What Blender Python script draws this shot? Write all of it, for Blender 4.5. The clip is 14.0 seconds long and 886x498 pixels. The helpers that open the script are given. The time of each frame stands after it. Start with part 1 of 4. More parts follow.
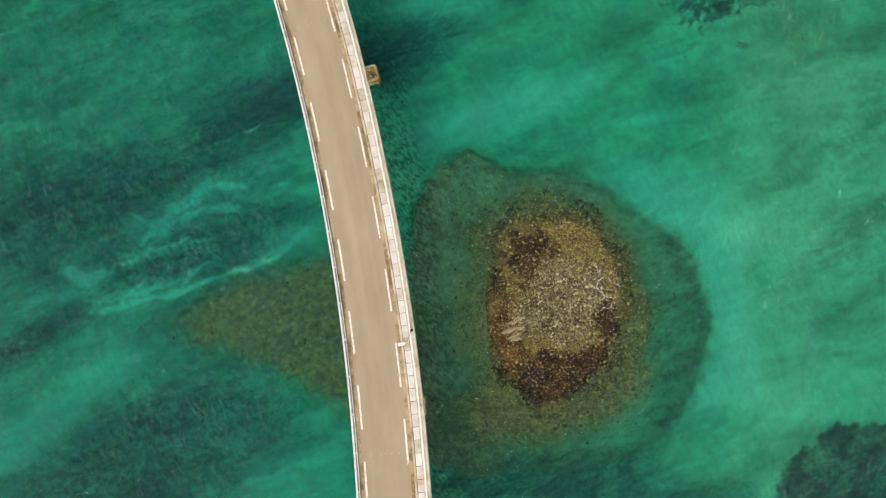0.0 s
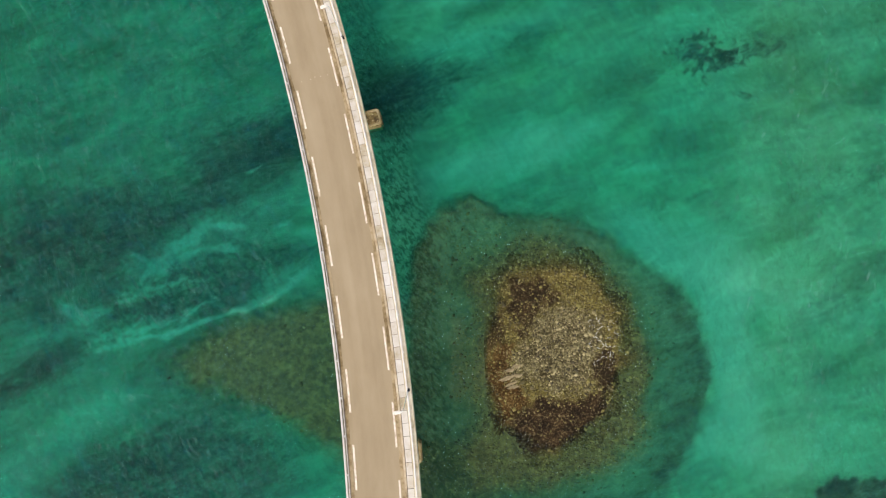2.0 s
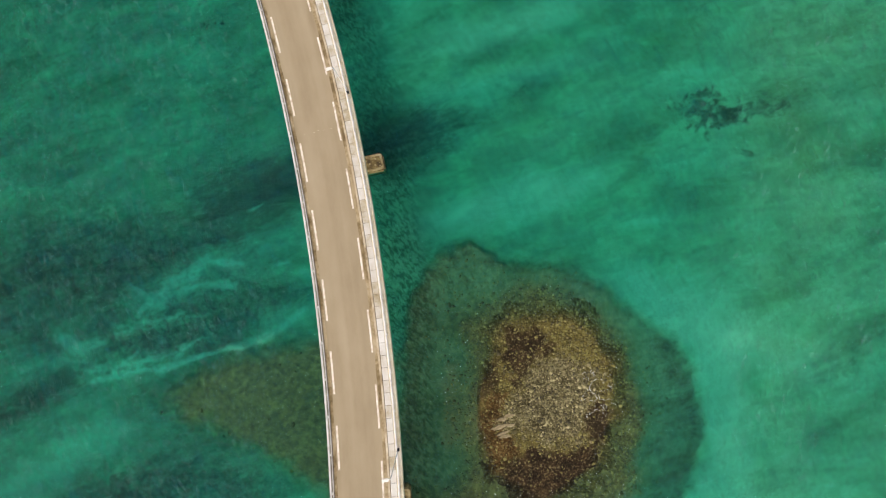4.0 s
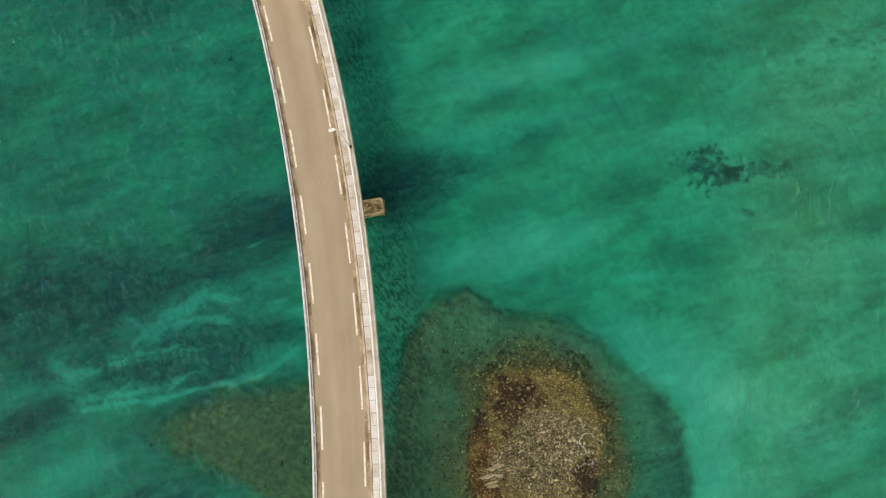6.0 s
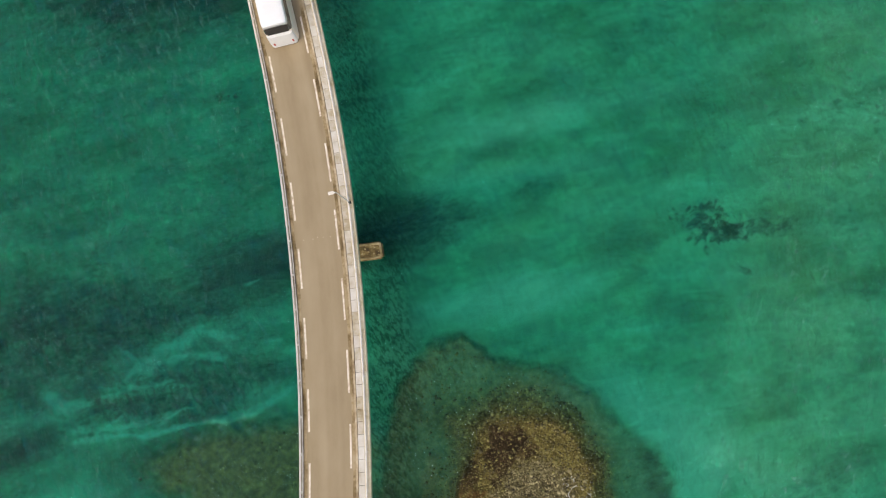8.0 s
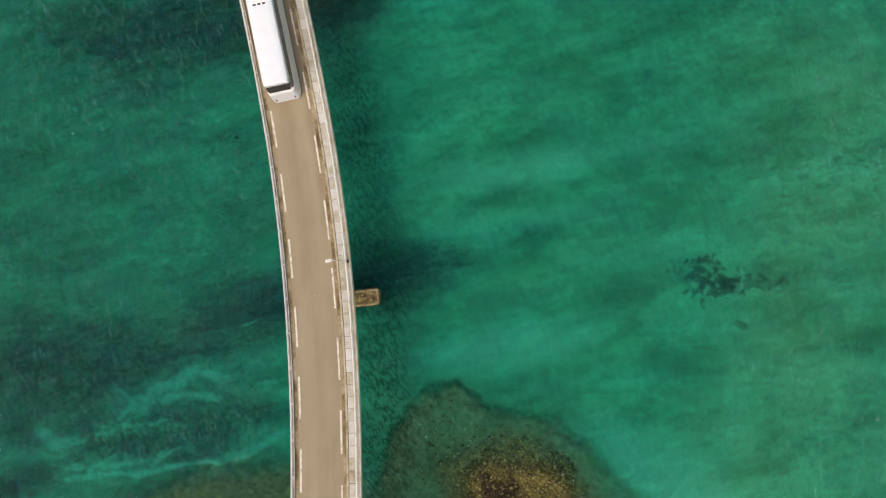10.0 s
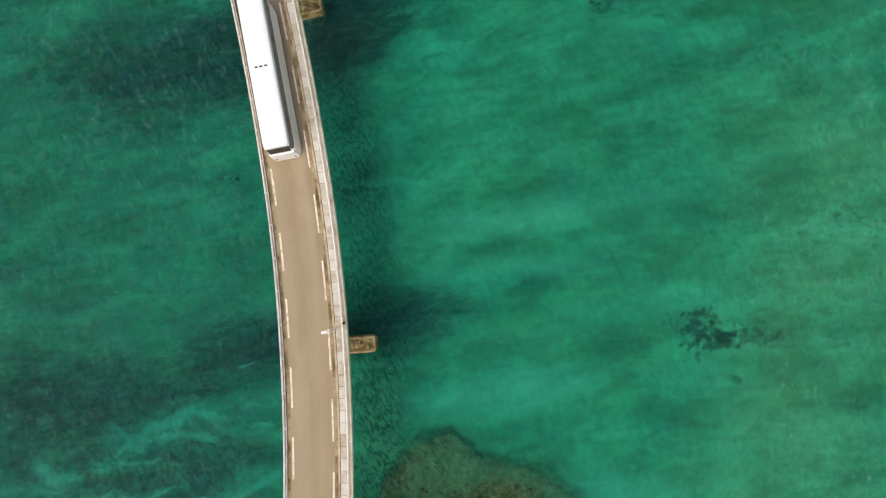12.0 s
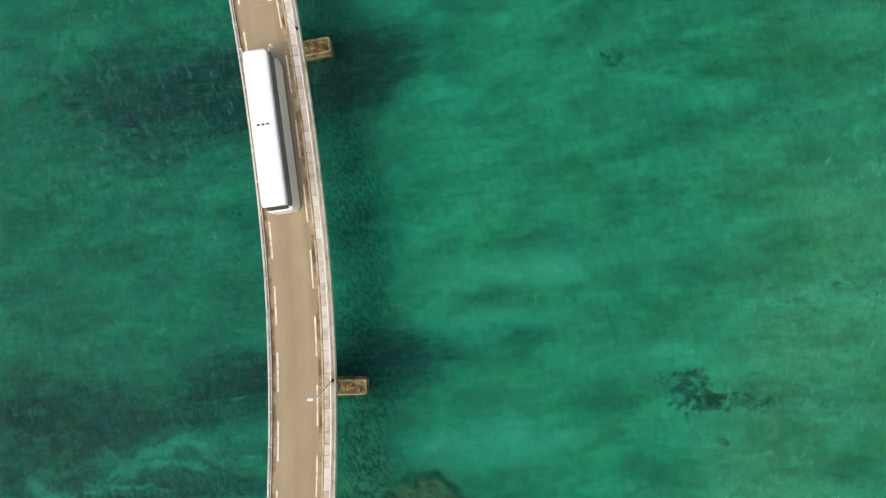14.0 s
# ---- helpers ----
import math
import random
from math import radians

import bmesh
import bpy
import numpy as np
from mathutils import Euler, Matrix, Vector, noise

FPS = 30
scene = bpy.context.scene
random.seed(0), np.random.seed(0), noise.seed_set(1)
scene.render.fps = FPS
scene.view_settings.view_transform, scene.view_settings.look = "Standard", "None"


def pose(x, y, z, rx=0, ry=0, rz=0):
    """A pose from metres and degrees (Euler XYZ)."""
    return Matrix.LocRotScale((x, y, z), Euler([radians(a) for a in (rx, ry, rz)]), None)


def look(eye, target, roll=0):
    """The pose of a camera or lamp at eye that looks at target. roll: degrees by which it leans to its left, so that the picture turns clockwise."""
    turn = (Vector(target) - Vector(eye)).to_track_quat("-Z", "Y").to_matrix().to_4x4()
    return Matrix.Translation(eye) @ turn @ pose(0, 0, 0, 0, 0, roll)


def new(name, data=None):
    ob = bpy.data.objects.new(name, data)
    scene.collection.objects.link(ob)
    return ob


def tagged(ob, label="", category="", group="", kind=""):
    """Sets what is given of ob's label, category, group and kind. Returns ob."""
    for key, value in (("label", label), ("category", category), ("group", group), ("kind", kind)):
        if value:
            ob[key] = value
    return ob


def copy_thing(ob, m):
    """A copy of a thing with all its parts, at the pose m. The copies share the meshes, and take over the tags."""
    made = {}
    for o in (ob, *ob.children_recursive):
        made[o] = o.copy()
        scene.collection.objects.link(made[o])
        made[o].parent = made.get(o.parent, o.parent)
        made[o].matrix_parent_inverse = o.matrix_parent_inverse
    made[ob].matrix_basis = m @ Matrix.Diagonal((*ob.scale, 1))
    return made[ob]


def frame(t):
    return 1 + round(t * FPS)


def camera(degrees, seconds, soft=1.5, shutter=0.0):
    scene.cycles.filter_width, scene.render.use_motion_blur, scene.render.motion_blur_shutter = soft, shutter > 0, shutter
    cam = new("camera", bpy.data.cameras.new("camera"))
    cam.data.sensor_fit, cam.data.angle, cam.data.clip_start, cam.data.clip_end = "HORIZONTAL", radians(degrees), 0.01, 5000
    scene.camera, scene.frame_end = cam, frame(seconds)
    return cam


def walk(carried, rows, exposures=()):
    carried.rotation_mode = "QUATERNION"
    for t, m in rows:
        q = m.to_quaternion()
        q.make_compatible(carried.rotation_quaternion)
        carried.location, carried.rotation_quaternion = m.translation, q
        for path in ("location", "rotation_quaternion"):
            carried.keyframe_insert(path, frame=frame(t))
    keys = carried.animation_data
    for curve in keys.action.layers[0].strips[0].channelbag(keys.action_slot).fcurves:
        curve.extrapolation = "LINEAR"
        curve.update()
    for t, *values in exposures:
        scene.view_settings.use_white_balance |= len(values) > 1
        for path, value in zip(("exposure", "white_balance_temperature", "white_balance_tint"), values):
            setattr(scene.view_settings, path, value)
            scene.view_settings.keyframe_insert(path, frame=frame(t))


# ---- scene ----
cam = camera(72.6, 14.0, soft=1.1)
# seconds, place, and turn (tilt, lean, heading) of the drone's camera, looking straight down
PATH = [
    (0, 0.056, -0.081, 61.202, 0.044, -0.008, 0.735),
    (1, -0.008, 1.797, 61.014, 0.392, -0.032, 1.101),
    (2, 0.048, 3.713, 61.013, 0.745, 0.021, 1.839),
    (3, 0.160, 5.657, 61.107, 1.094, 0.109, 2.875),
    (4, 0.273, 7.631, 61.235, 1.428, 0.202, 4.113),
    (5, 0.345, 9.646, 61.363, 1.729, 0.276, 5.440),
    (6, 0.345, 11.718, 61.479, 1.982, 0.317, 6.749),
    (7, 0.254, 13.869, 61.583, 2.165, 0.322, 7.946),
    (8, 0.069, 16.122, 61.688, 2.262, 0.297, 8.966),
    (9, -0.200, 18.502, 61.807, 2.254, 0.261, 9.788),
    (10, -0.528, 21.029, 61.956, 2.129, 0.240, 10.449),
    (11, -0.872, 23.723, 62.137, 1.875, 0.277, 11.055),
    (12, -1.172, 26.594, 62.345, 1.489, 0.421, 11.796),
    (13, -1.350, 29.645, 62.550, 0.973, 0.737, 12.963),
    (14, -1.310, 32.868, 62.702, 0.337, 1.301, 14.957),
]
walk(cam, [(t, pose(x, y, z, rx, ry, rz)) for t, x, y, z, rx, ry, rz in PATH], exposures=[(0, -0.06), (3, -0.15), (6.5, -0.28), (8, -0.39), (10.5, -0.44), (12, -0.28), (14, -0.28)])

# ---- light: an overcast sky with a broad, veiled sun in the south-south-west ----
SUN_UP, SUN_FROM = 62.0, 192.0
world = bpy.data.worlds.new("sky")
scene.world = world
world.use_nodes = True
wn = world.node_tree.nodes
sky = wn.new("ShaderNodeTexSky")
sky.sky_type, sky.sun_disc = "NISHITA", False
sky.sun_elevation, sky.sun_rotation = radians(SUN_UP), radians(SUN_FROM)
sky.air_density, sky.dust_density, sky.ozone_density = 1.0, 6.0, 0.6
wn["Background"].inputs["Strength"].default_value = 0.19
world.node_tree.links.new(sky.outputs[0], wn["Background"].inputs["Color"])
sun = new("sun", bpy.data.lights.new("sun", "SUN"))
sun.data.energy, sun.data.angle, sun.data.color = 1.5, radians(24), (1.0, 0.95, 0.87)
az = radians(SUN_FROM)
sun_way = Vector((math.sin(az) * math.cos(radians(SUN_UP)), math.cos(az) * math.cos(radians(SUN_UP)), math.sin(radians(SUN_UP))))
sun.matrix_world = look(sun_way * 200, (0, 0, 0))


# ---- materials ----
def ramp(nt, stops, fac):
    n = nt.nodes.new("ShaderNodeValToRGB")
    els = n.color_ramp.elements
    while len(els) < len(stops):
        els.new(0.5)
    for e, (at, c) in zip(els, stops):
        e.position, e.color = at, (*c, 1)
    nt.links.new(fac, n.inputs[0])
    return n.outputs[0]


def mix(nt, a, b, fac, how="MIX"):
    n = nt.nodes.new("ShaderNodeMix")
    n.data_type, n.blend_type = "RGBA", how
    for sock, v in ((n.inputs[0], fac), (n.inputs[6], a), (n.inputs[7], b)):
        if isinstance(v, bpy.types.NodeSocket):
            nt.links.new(v, sock)
        elif isinstance(v, (int, float)):
            sock.default_value = v
        else:
            sock.default_value = (*v, 1)
    return n.outputs[2]


def calc(nt, how, a, b=0.5, c=0.5):
    n = nt.nodes.new("ShaderNodeMath")
    n.operation = how
    for sock, v in zip(n.inputs, (a, b, c)):
        if isinstance(v, bpy.types.NodeSocket):
            nt.links.new(v, sock)
        else:
            sock.default_value = v
    return n.outputs[0]


def noise_of(nt, scale, detail=4.0, rough=0.6, coord="Object", stretch=(1, 1, 1), turn=0.0, warp=0.0):
    co, mp, n = nt.nodes.new("ShaderNodeTexCoord"), nt.nodes.new("ShaderNodeMapping"), nt.nodes.new("ShaderNodeTexNoise")
    mp.inputs["Scale"].default_value = stretch
    mp.vector_type = "TEXTURE"
    mp.inputs["Rotation"].default_value = (0, 0, radians(turn))
    nt.links.new(co.outputs[coord], mp.inputs[0])
    nt.links.new(mp.outputs[0], n.inputs["Vector"])
    n.inputs["Scale"].default_value, n.inputs["Detail"].default_value, n.inputs["Roughness"].default_value = scale, detail, rough
    n.inputs["Distortion"].default_value = warp
    return n.outputs["Fac"]


def begin(name, rough=0.7, metal=0.0):
    m = bpy.data.materials.new(name)
    m.use_nodes = True
    nt = m.node_tree
    b = nt.nodes["Principled BSDF"]
    b.inputs["Roughness"].default_value, b.inputs["Metallic"].default_value = rough, metal
    return m, nt, b


def bump(nt, b, height, strength=0.3, depth=0.02):
    n = nt.nodes.new("ShaderNodeBump")
    n.inputs["Strength"].default_value, n.inputs["Distance"].default_value = strength, depth
    nt.links.new(height, n.inputs["Height"])
    nt.links.new(n.outputs[0], b.inputs["Normal"])


def surface(name, stops, scale=1.0, fine=12.0, rough=0.75, metal=0.0, relief=0.3, vary=0.0, coord="Object", stretch=(1, 1, 1), islands=False):
    """A mottled surface: a broad noise through the colour stops, a fine grain over it, and a tint for each piece."""
    m, nt, b = begin(name, rough, metal)
    broad, grain = noise_of(nt, scale, 5, 0.65, coord, stretch), noise_of(nt, fine, 3, 0.7, coord)
    f = calc(nt, "MULTIPLY_ADD", grain, 0.35, calc(nt, "MULTIPLY_ADD", broad, 1.5, -0.42))
    if vary:
        if islands:
            rnd = nt.nodes.new("ShaderNodeNewGeometry").outputs["Random Per Island"]
        else:
            rnd = nt.nodes.new("ShaderNodeObjectInfo").outputs["Random"]
        f = calc(nt, "MULTIPLY_ADD", rnd, vary, calc(nt, "SUBTRACT", f, vary / 2))
    nt.links.new(ramp(nt, stops, f), b.inputs["Base Color"])
    bump(nt, b, grain, relief, 0.02)
    return m


def road_material():
    m, nt, b = begin("worn_asphalt", 0.85)
    lanes = noise_of(nt, 1.0, 2, 0.45, "UV", (1.1, 45, 1))
    blotch = noise_of(nt, 0.5, 5, 0.6, "UV", (1, 3, 1))
    grain = noise_of(nt, 30, 3, 0.7)
    f = calc(nt, "ADD", calc(nt, "MULTIPLY", lanes, 0.42), calc(nt, "MULTIPLY", blotch, 0.48))
    f = calc(nt, "ADD", f, calc(nt, "MULTIPLY", grain, 0.12))
    col = ramp(nt, [(0.3, (0.245, 0.186, 0.105)), (0.5, (0.32, 0.250, 0.150)), (0.7, (0.385, 0.31, 0.197))], f)
    nt.links.new(col, b.inputs["Base Color"])
    bump(nt, b, grain, 0.2, 0.01)
    return m


def line_material():
    m, nt, b = begin("worn_road_paint", 0.6)
    wear = noise_of(nt, 3.0, 5, 0.7)
    nt.links.new(ramp(nt, [(0.32, (0.40, 0.31, 0.20)), (0.46, (0.66, 0.58, 0.46)), (0.62, (0.78, 0.73, 0.63))], wear), b.inputs["Base Color"])
    return m


def seabed_material():
    """Sand, seagrass and reef rock, mixed by the maps that the ground carries, with the bridge's reflection painted on.
    """
    m, nt, b = begin("seabed", 0.9)
    at = nt.nodes.new("ShaderNodeAttribute")
    at.attribute_name = "cover"
    sep = nt.nodes.new("ShaderNodeSeparateColor")
    nt.links.new(at.outputs["Color"], sep.inputs[0])
    streak = noise_of(nt, 0.24, 5, 0.52, "Object", (2.4, 1, 1), 20, 0.4)
    fine = noise_of(nt, 1.6, 4, 0.6, "Object", (1.2, 1, 1), 30)
    f = calc(nt, "MULTIPLY_ADD", fine, 0.2, calc(nt, "MULTIPLY", streak, 1.0))
    sand = ramp(nt, [(0.34, (0.14, 0.29, 0.115)), (0.56, (0.30, 0.56, 0.265)), (0.80, (0.42, 0.72, 0.38))], f)
    bank = noise_of(nt, 0.42, 5, 0.6, "Object", (2.8, 1, 1), 16, 1.2)
    crease = nt.nodes.new("ShaderNodeMapRange")
    crease.inputs[1].default_value, crease.inputs[2].default_value, crease.inputs[3].default_value, crease.inputs[4].default_value = 0.0, 0.10, 0.16, 0.0
    nt.links.new(calc(nt, "ABSOLUTE", calc(nt, "SUBTRACT", bank, 0.5)), crease.inputs[0])
    sand = mix(nt, sand, (0.16, 0.17, 0.07), crease.outputs[0])
    gr = nt.nodes.new("ShaderNodeAttribute")
    gr.attribute_name = "growth"
    grow = nt.nodes.new("ShaderNodeSeparateColor")
    nt.links.new(gr.outputs["Color"], grow.inputs[0])
    def within(sock, lo, hi, out0=0.0, out1=1.0):
        n = nt.nodes.new("ShaderNodeMapRange")
        n.interpolation_type = "SMOOTHSTEP"
        for k, v in enumerate((lo, hi, out0, out1)):
            n.inputs[k + 1].default_value = v
        nt.links.new(sock, n.inputs[0])
        return n.outputs[0]
    film_noise = noise_of(nt, 0.5, 5, 0.65, "Object", (2.2, 1, 1), 20, 0.5)
    sand = mix(nt, sand, (0.19, 0.31, 0.09), calc(nt, "MULTIPLY", grow.outputs[1], within(film_noise, 0.3, 0.65, 0.15, 0.8)))
    fold = noise_of(nt, 0.6, 5, 0.6, "Object", (2.0, 1, 1), 17, 0.5)
    vein = within(fold, 0.52, 0.68, 0.0, 0.45)
    lump = within(noise_of(nt, 1.3, 4, 0.62, "Object", (1.3, 1, 1), 25, 0.3), 0.54, 0.68, 0.0, 0.55)
    sand = mix(nt, sand, (0.085, 0.11, 0.035), calc(nt, "MULTIPLY", calc(nt, "MAXIMUM", vein, lump), grow.outputs[0]))
    speck = noise_of(nt, 3.2, 6, 0.75, "Object", (1.4, 1, 1), 40)
    weed = ramp(nt, [(0.35, (0.006, 0.016, 0.006)), (0.52, (0.024, 0.046, 0.017)), (0.74, (0.11, 0.16, 0.065))], speck)
    pebble = noise_of(nt, 1.7, 6, 0.8)
    reef = ramp(nt, [(0.33, (0.05, 0.043, 0.014)), (0.50, (0.145, 0.122, 0.034)), (0.62, (0.24, 0.20, 0.055)), (0.76, (0.40, 0.35, 0.13))], pebble)
    drag = noise_of(nt, 0.9, 6, 0.72, "Object", (2.6, 1, 1), 24, 0.4)
    edge = calc(nt, "MULTIPLY_ADD", calc(nt, "SUBTRACT", speck, 0.5), 1.2, sep.outputs[0])
    edge = calc(nt, "MULTIPLY_ADD", calc(nt, "SUBTRACT", drag, 0.5), 1.3, edge)
    wmask = nt.nodes.new("ShaderNodeMapRange")
    wmask.interpolation_type = "SMOOTHSTEP"
    wmask.inputs[1].default_value, wmask.inputs[2].default_value = 0.25, 1.15
    nt.links.new(edge, wmask.inputs[0])
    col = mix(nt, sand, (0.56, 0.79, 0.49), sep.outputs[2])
    film = nt.nodes.new("ShaderNodeMapRange")
    film.interpolation_type = "SMOOTHSTEP"
    film.inputs[1].default_value, film.inputs[2].default_value = 0.05, 1.05
    nt.links.new(calc(nt, "MULTIPLY_ADD", calc(nt, "SUBTRACT", drag, 0.5), 0.35, sep.outputs[0]), film.inputs[0])
    algae = ramp(nt, [(0.35, (0.08, 0.09, 0.046)), (0.6, (0.15, 0.165, 0.083)), (0.8, (0.24, 0.26, 0.14))], fine)
    col = mix(nt, col, algae, film.outputs[0])
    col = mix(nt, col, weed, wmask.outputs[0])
    # dark green flecks paint the bridge's broken reflection onto the bed
    fleck_noise = noise_of(nt, 3.0, 4, 0.65, "Object", (1.9, 1, 1), -48, 0.3)
    reflection_flecks = nt.nodes.new("ShaderNodeMapRange")
    reflection_flecks.interpolation_type = "SMOOTHSTEP"
    reflection_flecks.inputs[1].default_value, reflection_flecks.inputs[2].default_value = 0.43, 0.60
    nt.links.new(fleck_noise, reflection_flecks.inputs[0])
    net = noise_of(nt, 1.15, 5, 0.7, "Object", (1.5, 1, 1), -55, 0.8)
    col = mix(nt, col, (0.022, 0.034, 0.026), calc(nt, "MULTIPLY", within(net, 0.46, 0.60), grow.outputs[2]))
    col = mix(nt, col, reef, sep.outputs[1])
    col = mix(nt, col, (0.034, 0.064, 0.012), calc(nt, "MULTIPLY", reflection_flecks.outputs[0], at.outputs["Alpha"]))
    nt.links.new(col, b.inputs["Base Color"])
    bump(nt, b, speck, 0.5, 0.15)
    return m


def water_material():
    """Clear green sea: what passes through dims with the depth under each point, and the water itself scatters a little."""
    m, nt, b = begin("sea_water", 0.12)
    nt.nodes.remove(b)
    out = nt.nodes["Material Output"]
    at = nt.nodes.new("ShaderNodeAttribute")
    at.attribute_name = "depth"
    d = at.outputs["Fac"]
    chop = noise_of(nt, 1.5, 6, 0.7, "Object", (1, 1.8, 1), 28, 0.9)
    swell = noise_of(nt, 0.17, 3, 0.5, "Object", (1, 2.2, 1), 10)
    fine = noise_of(nt, 5.0, 4, 0.75, "Object", (1, 2.2, 1), 30, 0.6)
    wave = calc(nt, "ADD", chop, calc(nt, "MULTIPLY_ADD", fine, 0.35, calc(nt, "MULTIPLY", swell, 2.0)))
    bp = nt.nodes.new("ShaderNodeBump")
    bp.inputs["Strength"].default_value, bp.inputs["Distance"].default_value = 1.0, 0.42
    nt.links.new(wave, bp.inputs["Height"])
    clear = nt.nodes.new("ShaderNodeBsdfTransparent")
    rgb = nt.nodes.new("ShaderNodeCombineColor")
    for sock, k in zip(rgb.inputs, WATER_DIM):
        nt.links.new(calc(nt, "POWER", math.exp(-k), d), sock)
    nt.links.new(rgb.outputs[0], clear.inputs[0])
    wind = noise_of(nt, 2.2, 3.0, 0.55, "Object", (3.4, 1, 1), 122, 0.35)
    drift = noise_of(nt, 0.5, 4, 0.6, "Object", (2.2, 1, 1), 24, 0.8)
    # haze varied in streaks to imitate ripples brightening and dimming the water
    haze_streaks = calc(nt, "ADD", calc(nt, "MULTIPLY_ADD", wind, 1.2, -0.2), calc(nt, "MULTIPLY_ADD", drift, 2.6, -1.1))
    thick = calc(nt, "MULTIPLY", d, calc(nt, "MAXIMUM", haze_streaks, 0.1))
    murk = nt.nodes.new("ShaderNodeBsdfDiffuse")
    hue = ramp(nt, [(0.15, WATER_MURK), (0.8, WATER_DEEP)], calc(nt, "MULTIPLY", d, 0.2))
    # glints painted into the scatter colour along the wind streaks
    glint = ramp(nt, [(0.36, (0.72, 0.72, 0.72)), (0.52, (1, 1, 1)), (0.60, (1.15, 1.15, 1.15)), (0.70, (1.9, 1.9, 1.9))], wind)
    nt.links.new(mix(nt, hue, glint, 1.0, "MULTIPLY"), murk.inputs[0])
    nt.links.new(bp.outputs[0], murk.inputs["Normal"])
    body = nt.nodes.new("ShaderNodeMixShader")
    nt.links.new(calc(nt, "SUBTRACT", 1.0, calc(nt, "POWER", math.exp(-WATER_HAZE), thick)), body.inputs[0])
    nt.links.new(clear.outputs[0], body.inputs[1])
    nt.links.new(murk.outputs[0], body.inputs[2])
    # broken ripple glints painted in pale colour: long slanting in the west, upright and clustered in the east
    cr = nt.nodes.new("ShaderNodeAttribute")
    cr.attribute_name = "glint_map"
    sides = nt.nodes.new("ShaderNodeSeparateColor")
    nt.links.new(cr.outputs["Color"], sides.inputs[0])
    def painted_glints(scale, stretch, turn, lo, hi, most, side):
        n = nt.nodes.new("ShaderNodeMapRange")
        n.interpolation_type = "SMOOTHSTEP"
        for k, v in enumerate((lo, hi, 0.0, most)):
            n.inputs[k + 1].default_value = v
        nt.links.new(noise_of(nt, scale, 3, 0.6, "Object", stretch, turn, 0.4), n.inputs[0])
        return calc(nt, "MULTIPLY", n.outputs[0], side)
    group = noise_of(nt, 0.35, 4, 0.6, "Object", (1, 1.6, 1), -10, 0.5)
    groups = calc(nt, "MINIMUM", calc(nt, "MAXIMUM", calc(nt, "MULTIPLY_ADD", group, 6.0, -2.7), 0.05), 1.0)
    glint_amount = calc(nt, "MAXIMUM", painted_glints(3.4, (2.6, 1, 1), 130, 0.50, 0.74, 0.14, sides.outputs[0]), calc(nt, "MULTIPLY", painted_glints(3.0, (2.2, 1, 1), 72, 0.50, 0.72, 0.24, sides.outputs[1]), groups))
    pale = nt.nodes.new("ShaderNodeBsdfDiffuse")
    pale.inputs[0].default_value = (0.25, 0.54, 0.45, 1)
    glinting = nt.nodes.new("ShaderNodeMixShader")
    nt.links.new(glint_amount, glinting.inputs[0])
    nt.links.new(body.outputs[0], glinting.inputs[1])
    nt.links.new(pale.outputs[0], glinting.inputs[2])
    gloss = nt.nodes.new("ShaderNodeBsdfGlossy")
    gloss.inputs["Roughness"].default_value = 0.05
    nt.links.new(bp.outputs[0], gloss.inputs["Normal"])
    fr = nt.nodes.new("ShaderNodeFresnel")
    fr.inputs["IOR"].default_value = 1.26
    nt.links.new(bp.outputs[0], fr.inputs["Normal"])
    top = nt.nodes.new("ShaderNodeMixShader")
    nt.links.new(fr.outputs[0], top.inputs[0])
    nt.links.new(glinting.outputs[0], top.inputs[1])
    nt.links.new(gloss.outputs[0], top.inputs[2])
    nt.links.new(top.outputs[0], out.inputs["Surface"])
    return m


WATER_DIM = (1.12, 0.195, 0.16)
WATER_MURK, WATER_DEEP = (0.002, 0.069, 0.084), (0.002, 0.071, 0.117)
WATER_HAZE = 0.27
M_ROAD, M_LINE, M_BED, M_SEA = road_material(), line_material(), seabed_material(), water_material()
M_CONC = surface("weathered_concrete", [(0.2, (0.24, 0.21, 0.16)), (0.5, (0.42, 0.38, 0.31)), (0.8, (0.52, 0.48, 0.41))], 0.8, 14)
M_SLAB = surface("footway_concrete", [(0.05, (0.26, 0.20, 0.10)), (0.3, (0.43, 0.37, 0.26)), (0.55, (0.56, 0.52, 0.45)), (0.95, (0.67, 0.65, 0.61))], 0.7, 10, vary=0.4)
M_KERB = surface("tan_kerb_concrete", [(0.2, (0.17, 0.115, 0.05)), (0.45, (0.40, 0.31, 0.19)), (0.8, (0.60, 0.52, 0.38))], 0.8, 10)
M_DIRT = surface("gutter_dirt", [(0.2, (0.075, 0.048, 0.016)), (0.42, (0.20, 0.142, 0.065)), (0.6, (0.36, 0.275, 0.155)), (0.8, (0.44, 0.36, 0.23))], 0.55, 7, rough=0.95)
M_PALE = surface("pale_edge_paint", [(0.2, (0.42, 0.37, 0.31)), (0.5, (0.62, 0.58, 0.52)), (0.8, (0.72, 0.70, 0.66))], 1.0, 20)
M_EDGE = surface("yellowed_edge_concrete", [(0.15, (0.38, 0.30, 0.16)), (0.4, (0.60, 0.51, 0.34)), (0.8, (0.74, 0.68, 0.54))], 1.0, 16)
M_COPING = surface("pale_coping_concrete", [(0.2, (0.22, 0.145, 0.045)), (0.42, (0.46, 0.34, 0.145)), (0.65, (0.68, 0.56, 0.30)), (0.9, (0.80, 0.71, 0.46))], 0.7, 7)
